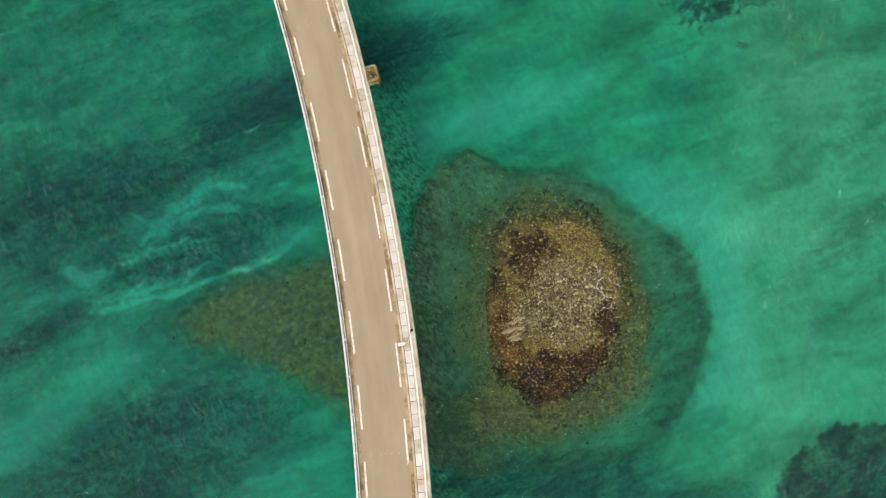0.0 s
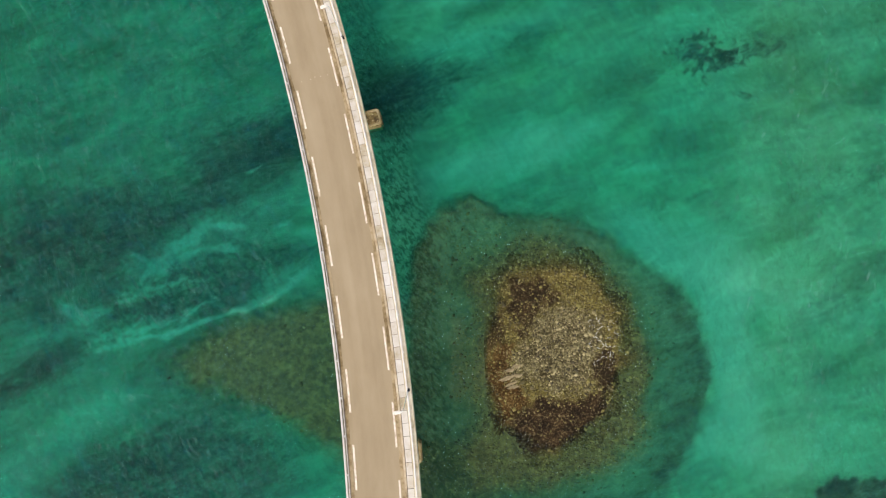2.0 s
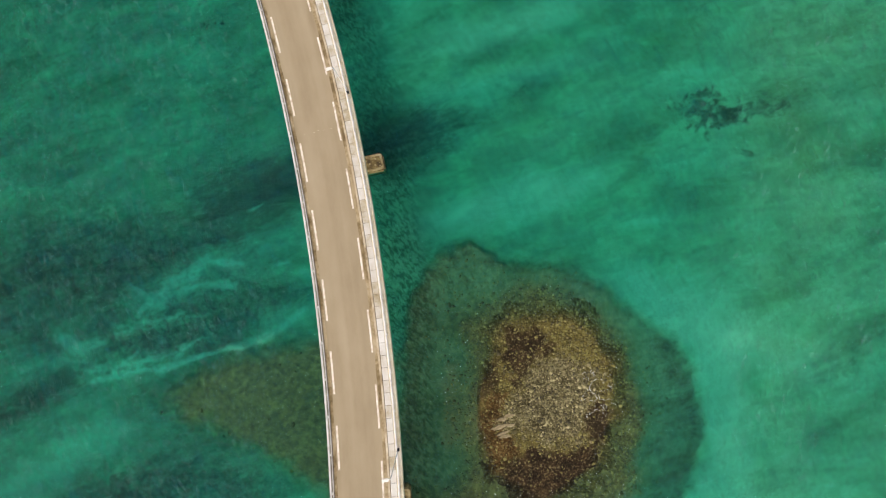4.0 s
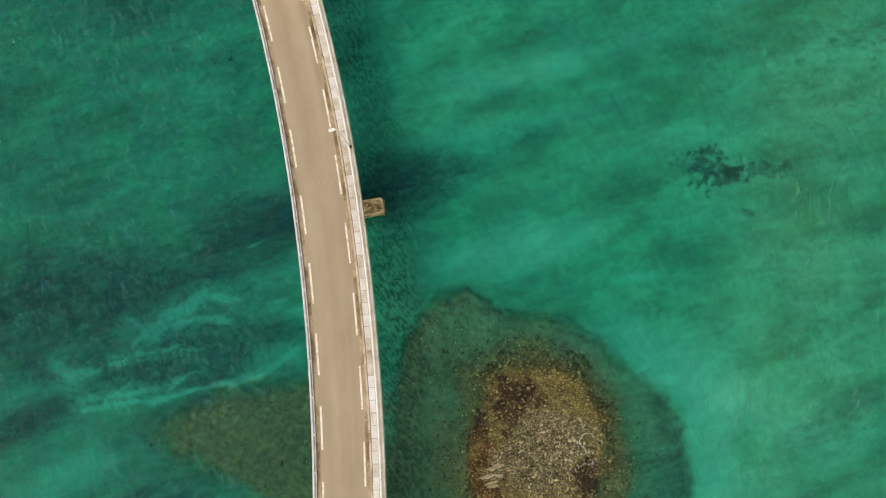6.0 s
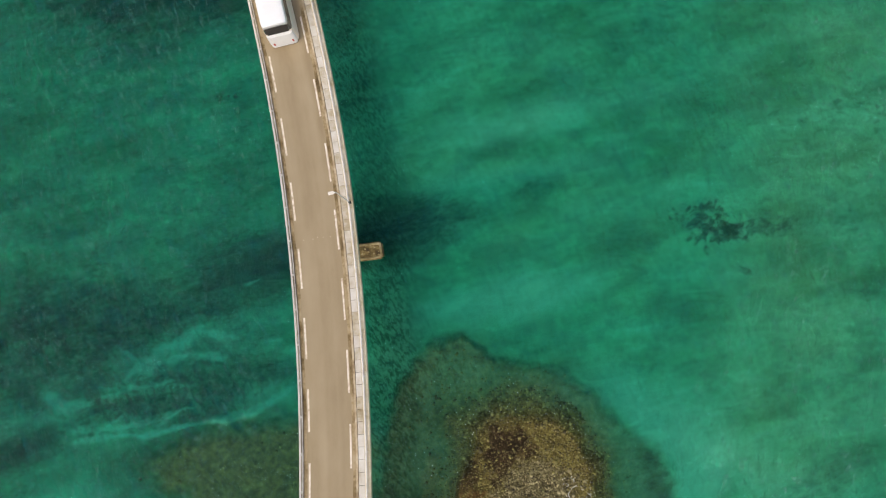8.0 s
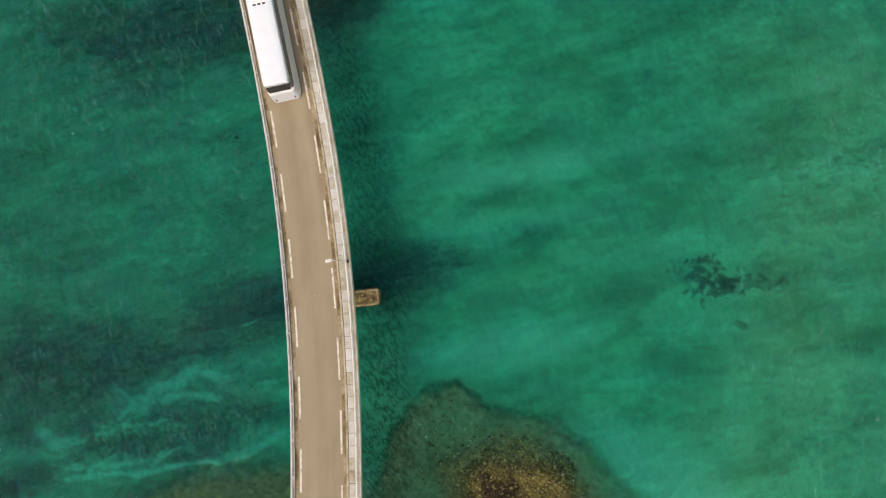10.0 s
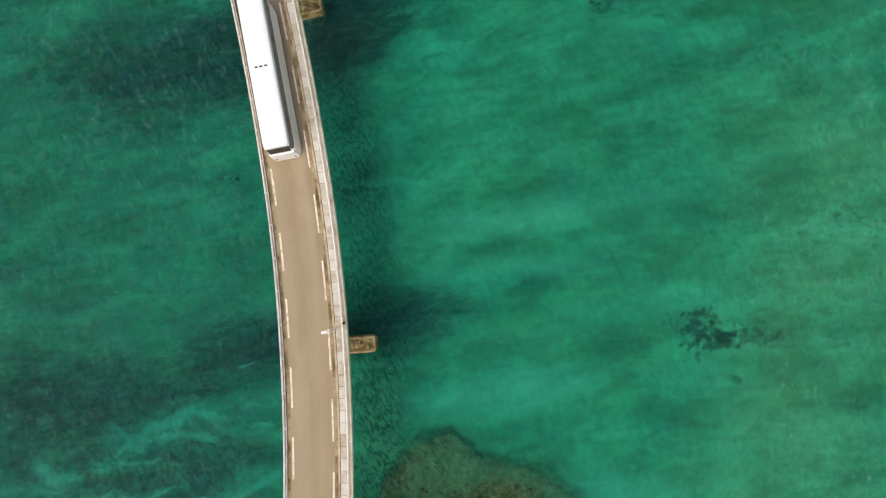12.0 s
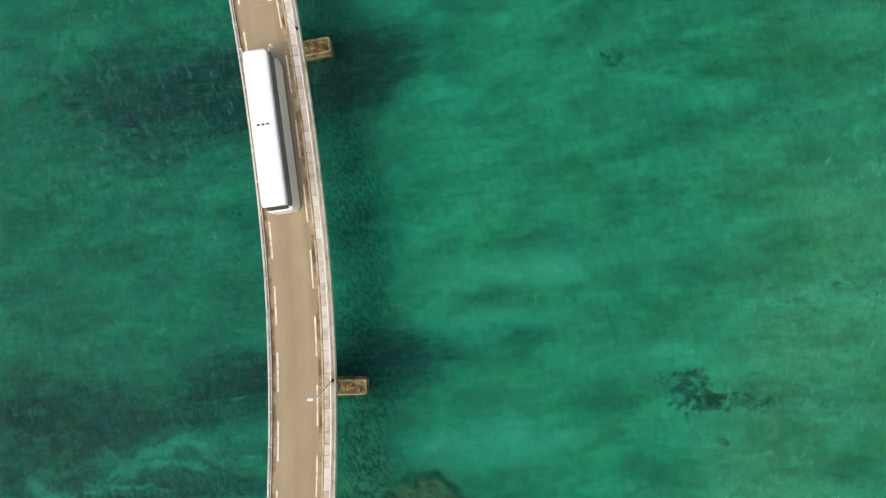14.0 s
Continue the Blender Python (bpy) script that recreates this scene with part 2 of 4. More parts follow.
M_DARK_EDGE = surface("dark_edge_concrete", [(0.2, (0.13, 0.10, 0.06)), (0.5, (0.30, 0.25, 0.175)), (0.8, (0.46, 0.41, 0.32))], 1.0, 16)
M_RAIL = surface("white_rail_paint", [(0.2, (0.56, 0.51, 0.43)), (0.5, (0.75, 0.71, 0.64)), (0.8, (0.80, 0.78, 0.73))], 1.6, 24, rough=0.5)
M_STEEL = surface("galvanised_steel", [(0.2, (0.45, 0.43, 0.40)), (0.5, (0.62, 0.61, 0.59)), (0.8, (0.72, 0.72, 0.70))], 3.0, 30, rough=0.45, metal=0.4)
M_JOINT = surface("dark_joint", [(0.2, (0.20, 0.165, 0.11)), (0.7, (0.32, 0.275, 0.21))], 3, 20, rough=0.95)
M_PIER = surface("stained_pier_concrete", [(0.26, (0.085, 0.050, 0.012)), (0.42, (0.22, 0.145, 0.040)), (0.58, (0.46, 0.33, 0.12)), (0.85, (0.70, 0.60, 0.36))], 0.8, 6, relief=0.5)
M_WHITE = surface("white_coach_paint", [(0.2, (0.80, 0.80, 0.79)), (0.8, (0.85, 0.85, 0.84))], 1.0, 20, rough=0.3, relief=0.0)
M_CREAM = surface("cream_coach_paint", [(0.2, (0.82, 0.74, 0.60)), (0.8, (0.86, 0.80, 0.69))], 1.0, 20, rough=0.35, relief=0.0)
M_GLASS = surface("dark_tinted_glass", [(0.2, (0.02, 0.02, 0.022)), (0.8, (0.035, 0.035, 0.035))], 1.0, 5, rough=0.22, relief=0.0)
M_RUBBER = surface("black_rubber", [(0.2, (0.015, 0.015, 0.015)), (0.8, (0.04, 0.04, 0.04))], 4, 30, rough=0.9)
M_RED = surface("red_lamp_lens", [(0.2, (0.35, 0.02, 0.015)), (0.8, (0.45, 0.03, 0.02))], 4, 30, rough=0.3)


# ---- building helpers ----
def link(name, me, material, parent=None, label="", smooth=False):
    me.materials.append(material)
    if smooth:
        me.polygons.foreach_set("use_smooth", [True] * len(me.polygons))
    ob = new(name, me)
    if parent:
        ob.parent = parent
    return tagged(ob, label)


def part(name, bm, material, parent=None, label="", smooth=False):
    me = bpy.data.meshes.new(name)
    bm.to_mesh(me)
    bm.free()
    return link(name, me, material, parent, label, smooth)


def empty(name, m=None):
    ob = new(name)
    ob.empty_display_size = 0.3
    if m:
        ob.matrix_world = m
    return ob


def box(bm, x0, x1, y0, y1, z0, z1, bevel=0.0, turn=None):
    got = bmesh.ops.create_cube(bm, size=1.0, matrix=Matrix.LocRotScale(((x0 + x1) / 2, (y0 + y1) / 2, (z0 + z1) / 2), None, (x1 - x0, y1 - y0, z1 - z0)))
    vs = got["verts"]
    if bevel:
        es = list({e for v in vs for e in v.link_edges})
        vs = list({v for f in bmesh.ops.bevel(bm, geom=es, offset=bevel, segments=2, affect="EDGES")["faces"] for v in f.verts} | {v for v in vs if v.is_valid})
    if turn:
        bmesh.ops.transform(bm, matrix=turn, verts=vs)
    return vs


def rod(bm, a, b, r0, r1=None, n=10):
    a, b = Vector(a), Vector(b)
    way = b - a
    m = Matrix.Translation((a + b) / 2) @ way.to_track_quat("Z", "Y").to_matrix().to_4x4()
    return bmesh.ops.create_cone(bm, cap_ends=True, segments=n, radius1=r0, radius2=r0 if r1 is None else r1, depth=way.length, matrix=m)["verts"]


# ---- the bridge's line: an arc, given by the way s along its left edge line, the offset o to its right, and the height over the road ----
CX, CY, RAD = -174.937, -32.805, 170.414


def road_z(s):
    y = CY + RAD * math.sin(s / RAD)
    if y > 25:
        d = min(y, 43) - 25
        return 16.386 - 0.1081 * (25 + d) + 0.003 * d * d
    if y < -15:
        d = -15 - max(y, -60)
        return 16.386 + 0.1081 * (15 + d) - 0.0012 * d * d
    return 16.386 - 0.1081 * y


def on(s, o, h=0.0):
    a = s / RAD
    o *= 1 + 0.03 * min(max((s - 38) / 16, 0), 1)
    if s > 64:
        o += 0.0015 * (min(s, 92) - 64) ** 2 + 0.084 * max(s - 92, 0)
    return Vector((CX + (RAD + o) * math.cos(a), CY + (RAD + o) * math.sin(a), road_z(s) + h))


def at_bridge(s, o, h=0.0):
    """A pose on the bridge: x to its right, y along it, z up."""
    ahead = (on(s + 0.5, o) - on(s - 0.5, o)).normalized()
    right = ahead.cross(Vector((0, 0, 1))).normalized()
    up = right.cross(ahead)
    m = Matrix((right, ahead, up)).transposed().to_4x4()
    m.translation = on(s, o, h)
    return m


def sweep(name, profile, s0, s1, step, material, parent, label="", wobble=0.0):
    """A solid of the given section (offset, height), clockwise seen along the bridge, drawn out from s0 to s1."""
    n, k = max(1, round((s1 - s0) / step)), len(profile)
    rng = random.Random(len(name) + int(s0))
    verts, faces, uv = [], [], []
    for i in range(n + 1):
        s = s0 + (s1 - s0) * i / n
        w = rng.uniform(-wobble, wobble)
        for o, h in profile:
            verts.append(on(s, o + w, h))
            uv.append((o, s))
    for i in range(n):
        for j in range(k):
            a, b = i * k + j, i * k + (j + 1) % k
            faces.append((a, b, b + k, a + k))
    faces += [tuple(range(k - 1, -1, -1)), tuple(range(n * k, n * k + k))]
    me = bpy.data.meshes.new(name)
    me.from_pydata(verts, [], faces)
    lay = me.uv_layers.new(name="UVMap")
    for lp in me.loops:
        lay.data[lp.index].uv = uv[lp.vertex_index]
    bm = bmesh.new()
    bm.from_mesh(me)
    bmesh.ops.recalc_face_normals(bm, faces=bm.faces)
    bm.to_mesh(me)
    bm.free()
    return link(name, me, material, parent, label)


# ---- sea floor: height and cover ----
WATER = 0.7
LATTICE = np.random.RandomState(7).rand(256, 256)


def value_noise(x, y):
    xi, yi = np.floor(x).astype(int), np.floor(y).astype(int)
    fx, fy = x - xi, y - yi
    fx, fy = fx * fx * (3 - 2 * fx), fy * fy * (3 - 2 * fy)
    g = lambda a, b: LATTICE[a % 256, b % 256]
    return (g(xi, yi) * (1 - fx) + g(xi + 1, yi) * fx) * (1 - fy) + (g(xi, yi + 1) * (1 - fx) + g(xi + 1, yi + 1) * fx) * fy


def fractal(x, y, size, octaves=4, seed=0):
    out, amp, total = 0.0, 1.0, 0.0
    for i in range(octaves):
        k = 2.0 ** i / size
        out = out + amp * value_noise(x * k * 0.8 - y * k * 0.6 + 17.3 * seed + 5.1 * i, x * k * 0.6 + y * k * 0.8 + 31.7 * seed + 9.2 * i)
        total += amp
        amp *= 0.55
    return out / total - 0.5


def step_up(v, lo, hi):
    t = np.clip((v - lo) / (hi - lo), 0, 1)
    return t * t * (3 - 2 * t)


def blob(x, y, cx, cy, rx, ry, turn=0.0, soft=0.35, rag=0.5, size=4.0, seed=0, drag=2.0):
    """1 inside an uneven ellipse, 0 outside."""
    reach = max(rx, ry) * (1 + soft + 0.9 * rag)
    near = (np.abs(x - cx) < reach) & (np.abs(y - cy) < reach)
    out = np.zeros(np.shape(x))
    px, py = x[near], y[near]
    c, s = math.cos(radians(turn)), math.sin(radians(turn))
    u, v = ((px - cx) * c + (py - cy) * s) / rx, (-(px - cx) * s + (py - cy) * c) / ry
    along, across = (0.914 * px + 0.407 * py) / drag, -0.407 * px + 0.914 * py
    d = np.sqrt(u * u + v * v) + rag * 2.0 * (0.75 * fractal(along, across, size, 4, seed) + 0.45 * fractal(px, py, size * 0.45, 3, seed + 3))
    out[near] = 1 - step_up(d, 1 - soft, 1 + soft)
    return out


def arc_band(x, y, cx, cy, rx, ry, a0, a1, width, rag=0.3, seed=0):
    """A band along part of an ellipse, from angle a0 to a1."""
    u, v = (x - cx) / rx, (y - cy) / ry
    d = np.abs(np.sqrt(u * u + v * v) - 1 + 0.25 * fractal(x, y, 6, 3, seed)) * min(rx, ry) / width
    mid, half = radians((a0 + a1) / 2), radians((a1 - a0) / 2)
    off = np.abs((np.arctan2(v, u) - mid + math.pi) % (2 * math.pi) - math.pi) / half
    return (1 - step_up(d + rag * fractal(x, y, 3, 3, seed + 1), 0.2, 1.2)) * (1 - step_up(off, 0.6, 1.1))


def strand(x, y, points, width, wander, seed, veil=0.35, broken=0.5):
    """A wandering thread along a few places, swelling, thinning and breaking on its way."""
    pts = np.array(points, float)
    lo, hi = pts.min(0) - 4, pts.max(0) + 4
    near = (x > lo[0]) & (x < hi[0]) & (y > lo[1]) & (y < hi[1])
    out = np.zeros(np.shape(x))
    x, y = x[near], y[near]
    wx = x + wander * 1.6 * fractal(x, y, 5.0, 3, seed) + 0.7 * fractal(x, y, 1.1, 4, seed + 2)
    wy = y + wander * 1.6 * fractal(x, y, 5.0, 3, seed + 4) + 0.7 * fractal(x, y, 1.1, 4, seed + 6)
    d, u, way = np.full(np.shape(x), 99.0), np.zeros(np.shape(x)), 0.0
    for (x0, y0), (x1, y1) in zip(pts, pts[1:]):
        ln = math.hypot(x1 - x0, y1 - y0)
        t = np.clip(((wx - x0) * (x1 - x0) + (wy - y0) * (y1 - y0)) / ln ** 2, 0, 1)
        e = np.hypot(wx - x0 - t * (x1 - x0), wy - y0 - t * (y1 - y0))
        u = np.where(e < d, way + t * ln, u)
        d = np.minimum(d, e)
        way += ln
    wide = width * (0.95 + 2.6 * np.maximum(fractal(x, 2 * y, 2.4, 3, seed + 5), -0.22))
    ends = step_up(u, -0.1, 1.0) * (1 - step_up(u, way - 1.0, way + 0.1))
    soft = veil * (1 - step_up(d, 0.3, 5.0 * width)) * (0.5 + fractal(x, y, 1.6, 3, seed + 9))
    whole = 1 - broken + broken * step_up(fractal(x, y, 3.2, 3, seed + 7), -0.12, 0.08)
    out[near] = ends * np.maximum(whole * (1 - step_up(d, 0.2 * wide, 1.5 * wide)), soft)
    return out


def patch(x, y, outline, soft=1.0, rag=1.0, size=3.0, seed=0):
    """1 inside a many-cornered outline with uneven edges, 0 outside."""
    pts = np.array(outline, float)
    lo, hi = pts.min(0) - soft - 2 * rag, pts.max(0) + soft + 2 * rag
    near = (x > lo[0]) & (x < hi[0]) & (y > lo[1]) & (y < hi[1])
    out = np.zeros(np.shape(x))
    px, py = x[near], y[near]
    d, inside = np.full(np.shape(px), 99.0), np.zeros(np.shape(px), bool)
    for (x0, y0), (x1, y1) in zip(pts, np.roll(pts, -1, 0)):
        t = np.clip(((px - x0) * (x1 - x0) + (py - y0) * (y1 - y0)) / ((x1 - x0) ** 2 + (y1 - y0) ** 2), 0, 1)
        d = np.minimum(d, np.hypot(px - x0 - t * (x1 - x0), py - y0 - t * (y1 - y0)))
        inside ^= ((y0 > py) != (y1 > py)) & (px < x0 + (py - y0) * (x1 - x0) / (y1 - y0 + 1e-9))
    d = np.where(inside, d, -d) + rag * 2.0 * (0.8 * fractal(px, py, size, 4, seed) + 0.5 * fractal(px, py, size * 0.3, 3, seed + 3))
    out[near] = step_up(d, -soft, soft)
    return out


APRON = [(-3.5, -20), (-3.0, 3.5), (-0.6, 8.6), (2.6, 10.8), (5.6, 8.4), (12.4, 7.9), (16.4, 6.9), (19.4, 4.4), (23.4, 2.0), (26.4, -1.4), (27.6, -6.5), (26.9, -13.5), (23.6, -18.8), (15.5, -22.4), (3.0, -23.6)]
SHOAL = [(-31.5, -8.2), (-26.5, -5.4), (-21.8, -2.8), (-9.5, 1.0), (-4.0, -3.0), (-4.0, -18.0), (-10, -17.2), (-15, -14.8), (-21.7, -12.2), (-26.5, -10.4)]


def sea_floor(x, y):
    """Height, seagrass with the bridge's shade painted in, reef, bright sand, dark veins, olive film and speckled weed
    at each place.
    """
    any_of = lambda *some: 1 - np.prod([1 - s for s in some], axis=0)
    apron = patch(x, y, APRON, 0.75, 0.95, 3.0, 1)
    inner = patch(x, y, [(1.0, 1.6), (3.6, 4.0), (9.0, 6.4), (15.7, 5.2), (20.0, 0.5), (22.0, -6), (21.6, -12), (19.0, -17.2), (11.5, -20), (3.0, -20.0), (1.0, -16.0), (4.2, -11), (4.2, -4)], 2.4, 1.4, 2.4, 65)
    islet = blob(x, y, 11.0, -5.6, 8.8, 12.2, 0, 0.5, 0.15, 5, 2)
    shoal = patch(x, y, SHOAL, 2.4, 1.5, 3.0, 4) * step_up(x + 2 * fractal(x, y, 2, 3, 97), -36, -24)
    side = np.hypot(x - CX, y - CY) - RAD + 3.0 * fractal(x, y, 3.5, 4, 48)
    # faint dark band beside the bridge, painting its shade into the seagrass map
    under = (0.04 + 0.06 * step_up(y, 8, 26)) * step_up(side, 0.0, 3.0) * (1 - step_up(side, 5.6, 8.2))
    gap = 0.9 * patch(x, y, [(-0.2, -0.6), (2.6, -1.0), (3.9, -3.6), (4.0, -9.8), (1.6, -13.6), (0.4, -11), (-0.2, -6)], 1.7, 1.6, 3.0, 45)
    rubble = blob(x, y, 4.6, -17.4, 9.0, 3.6, 8, 0.5, 0.4, 4, 6)
    strands = any_of(strand(x, y, [(-35.7, -7.0), (-32.6, -6.1), (-27.4, -4.9), (-22.9, -3.2), (-17.8, -1.4), (-14.6, 0.8), (-13.0, 2.4)], 0.40, 0.4, 47, 0.22, 0.3),
                     0.85 * strand(x, y, [(-31.0, -0.4), (-30.2, 1.2), (-27.6, 3.6), (-24.2, 6.2), (-19.8, 5.9)], 0.62, 0.4, 48, 0.3, 0.3),
                     0.8 * strand(x, y, [(-29.5, 1.0), (-27.5, 2.2), (-24.7, 3.7), (-20.4, 3.6)], 0.5, 0.3, 50, 0.2, 0.3),
                     0.9 * strand(x, y, [(-39.4, -2.4), (-36.4, -3.8), (-33.4, -2.8)], 0.7, 0.4, 66, 0.4, 0.2), 0.6 * strand(x, y, [(-33.4, -2.8), (-30, -0.4), (-26, 1.2)], 0.3, 0.8, 67),
                     0.7 * strand(x, y, [(-17.9, 6.2), (-15.2, 6.5)], 0.24, 0.2, 68), 0.7 * strand(x, y, [(-15.0, 5.8), (-12.4, 5.4)], 0.24, 0.2, 69), 0.75 * strand(x, y, [(-20.8, 11.4), (-18.4, 12.7)], 0.26, 0.1, 70, 0.2, 0.1),
                     0.6 * strand(x, y, [(-34, -6.2), (-30.6, -3.8), (-27.2, -3.4)], 0.24, 0.8, 71), 0.7 * strand(x, y, [(-36, -5.6), (-31.4, -5.0), (-26.4, -3.2), (-23.2, -1.6)], 0.2, 1.2, 102, 0.2), 0.6 * strand(x, y, [(-29.6, -5.6), (-27.0, -4.4), (-25.4, -2.0)], 0.2, 1.0, 103, 0.2), 0.5 * strand(x, y, [(-33.6, -0.8), (-30.4, -1.4), (-27, 0.4), (-23, 0.8)], 0.2, 1.2, 104, 0.3), 0.55 * strand(x, y, [(-18.4, -0.2), (-15.8, 1.6), (-15.0, 2.8)], 0.22, 0.6, 105, 0.2), 0.5 * strand(x, y, [(-32, 3.2), (-29.6, 2.0), (-28.6, -0.4)], 0.22, 0.8, 106, 0.2), 0.5 * strand(x, y, [(-44, -7.0), (-38, -5.2), (-33, -5.4)], 0.4, 0.8, 74), 0.5 * strand(x, y, [(-19.4, 7.6), (-16.0, 8.6), (-12, 9.6)], 0.5, 0.6, 75))
    reef = any_of(islet, 0.42 * gap, 0.4 * apron * (1 - step_up(x, 2, 8)), 0.34 * apron * (1 - gap), 0.93 * inner * (1 - gap), 0.95 * shoal * (1 - strands), 0.85 * rubble)
    trench = any_of(blob(x, y, -4.2, 20.2, 5.8, 3.0, 30, 0.9, 0.3, 6, 7), blob(x, y, -17.5, 14.6, 8.6, 3.6, 24, 0.8, 0.35, 6, 8),
                    blob(x, y, -30.5, 42.6, 13.5, 5.4, 20, 0.7, 0.4, 8, 9), blob(x, y, -14.8, 49.4, 5.6, 4.4, 40, 0.7, 0.3, 6, 10),
                    0.4 * blob(x, y, 3.0, 24.2, 6.0, 2.0, 28, 0.7, 0.5, 5, 11))
    band = patch(x, y, [(-50, -26), (-50, -21), (-38.7, -14.2), (-33.4, -10.4), (-29.8, -11.4), (-33.0, -14.4), (-40.9, -21.2)], 1.3, 1.0, 5, 27)
    rim = any_of(strand(x, y, [(0.0, 8.6), (4, 8.2), (8, 7.4), (13, 7.2), (17, 5.6), (20, 3.2)], 0.75, 0.4, 42, 0.2, 0.25), 0.7 * strand(x, y, [(22, 1.6), (25.6, -2.4), (26.6, -8), (25.6, -14), (22, -18.4)], 1.1, 0.5, 43, 0.4, 0.2))
    clump = any_of(0.9 * patch(x, y, [(33.8, -24), (36.8, -19.6), (40.8, -17.6), (52, -17.2), (52, -30), (36, -30)], 0.5, 1.3, 1.8, 17) * (0.72 + 0.28 * step_up(fractal(x, y, 1.6, 4, 98), -0.10, 0.06)),
                   0.62 * blob(x, y, 26.0, 25.0, 3.0, 1.7, -10, 0.45, 1.9, 1.0, 18, 1.0), 0.45 * blob(x, y, 30.4, 25.8, 2.6, 1.1, 10, 0.5, 1.8, 1.0, 107, 1.0), 0.5 * blob(x, y, 30.4, 21.0, 0.6, 0.5, 0, 0.4, 0.6, 1.0, 108, 1.0))
    weeds_and_shade = any_of(clump, 0.36 * blob(x, y, -33.0, 5.4, 13.0, 5.0, 8, 0.6, 0.9, 6, 12), 0.44 * patch(x, y, [(-50, -34), (-42, -23.5), (-33.2, -15.6), (-27.5, -12.6), (-20, -14.6), (-11, -19.5), (-15, -22), (-24, -25), (-28, -34)], 3.0, 2.6, 5, 13),
                   0.3 * blob(x, y, -36.0, 0.6, 11.0, 5.0, 12, 0.7, 0.8, 5, 111), 0.5 * blob(x, y, -41.5, -9.4, 6.5, 2.0, 28, 0.5, 0.5, 5, 14), 0.25 * blob(x, y, -21.0, 0.2, 8.0, 2.0, 20, 0.6, 0.8, 5, 15),
                   0.25 * blob(x, y, -16.0, 3.6, 5.0, 1.5, 12, 0.6, 0.6, 4, 82), 0.2 * blob(x, y, -29.0, -2.6, 8.0, 1.8, 18, 0.6, 0.6, 4, 83),
                   0.3 * blob(x, y, 36.0, 27.2, 9.0, 1.5, 4, 0.6, 0.9, 3, 19),
                   0.34 * strand(x, y, [(4, 25.4), (10.6, 28.6), (16, 31.0), (21, 31.8)], 1.1, 1.0, 20), 0.42 * blob(x, y, 8.6, 56.6, 1.3, 1.0, 14, 0.4, 1.0, 1.2, 21),
                   0.4 * strand(x, y, [(8.6, 57.2), (14, 59.4), (20.2, 62.4), (27, 66)], 1.0, 1.2, 22), 0.28 * strand(x, y, [(1, 33), (8, 35.6), (14, 37.6)], 0.6, 1.2, 23),
                   0.2 * strand(x, y, [(6, 41), (15, 44), (24, 49)], 0.8, 1.2, 84, 0.5), 0.12 * strand(x, y, [(18, 38), (27, 41), (36, 45)], 0.9, 1.2, 85, 0.5), 0.22 * strand(x, y, [(22, 54), (31, 56), (42, 59)], 0.9, 1.2, 109, 0.5), 0.2 * strand(x, y, [(28, 48), (36, 50), (46, 52)], 0.9, 1.2, 110, 0.5),
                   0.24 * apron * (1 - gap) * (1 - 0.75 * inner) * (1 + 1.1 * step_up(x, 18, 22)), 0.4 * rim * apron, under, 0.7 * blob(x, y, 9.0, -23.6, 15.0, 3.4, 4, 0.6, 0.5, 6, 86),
                   0.5 * blob(x, y, 27.0, -25.2, 8.0, 1.8, 6, 0.6, 0.6, 4, 87), 0.7 * trench, 0.34 * step_up(-x, 8, 24) * (1 - 0.8 * band),
                   0.3 * strand(x, y, [(30.8, 0), (31.4, -5), (29.8, -10), (26.8, -16)], 0.55, 0.8, 88), 0.26 * strand(x, y, [(36.4, -3), (35.2, -8), (31.0, -14)], 0.6, 1.0, 89),
                   0.4 * blob(x, y, 41.0, 1.4, 9.0, 1.7, 36, 0.6, 0.8, 5, 24), 0.2 * strand(x, y, [(37, 17.6), (43, 18.4), (50, 17.6)], 0.6, 0.6, 90, 0.5),
                   0.22 * strand(x, y, [(34, 20.6), (41, 20.8), (50, 20.2)], 0.6, 0.6, 91, 0.5), 0.18 * strand(x, y, [(25, 17.4), (31, 17.0), (36, 16.2)], 0.6, 0.6, 92, 0.5), 0.2 * strand(x, y, [(33.5, 23), (40, 22.4), (50, 21.4)], 0.6, 0.6, 93, 0.5))
    bright = any_of(0.42 * band, 0.55 * strand(x, y, [(-20.5, -24.4), (-17, -23.8), (-14.6, -22.2), (-9, -21)], 0.8, 0.6, 28, 0.5, 0.3),
                    0.2 * blob(x, y, -25.0, 4.6, 6.0, 2.2, 26, 0.6, 0.6, 3.5, 29, 1.0), 0.3 * blob(x, y, -15.0, 0.8, 4.0, 1.2, 24, 0.6, 0.6, 3.5, 31, 1.0),
                    strands, 0.62 * arc_band(x, y, 10.6, -7.2, 19.6, 16.4, -40, 75, 3.0, 0.5, 34), 0.6 * strand(x, y, [(20.4, 2.6), (22.4, -0.6), (23.2, -3)], 0.4, 0.3, 33) * apron,
                    0.6 * blob(x, y, 5.6, 14.0, 10.0, 2.2, 18, 0.6, 0.5, 5, 35), 0.45 * blob(x, y, 27.0, 4.6, 10.0, 2.6, -24, 0.7, 0.7, 6, 36),
                    0.22 * blob(x, y, 35.0, -14.0, 6.0, 8.0, 0, 0.7, 0.7, 6, 37), 0.45 * blob(x, y, 6.0, 33.2, 12.0, 1.7, 20, 0.7, 0.7, 6, 38), 0.35 * blob(x, y, 6.0, 27.6, 9.0, 1.3, 18, 0.7, 0.7, 5, 39))
    bright = any_of(bright, 0.05 * gap)
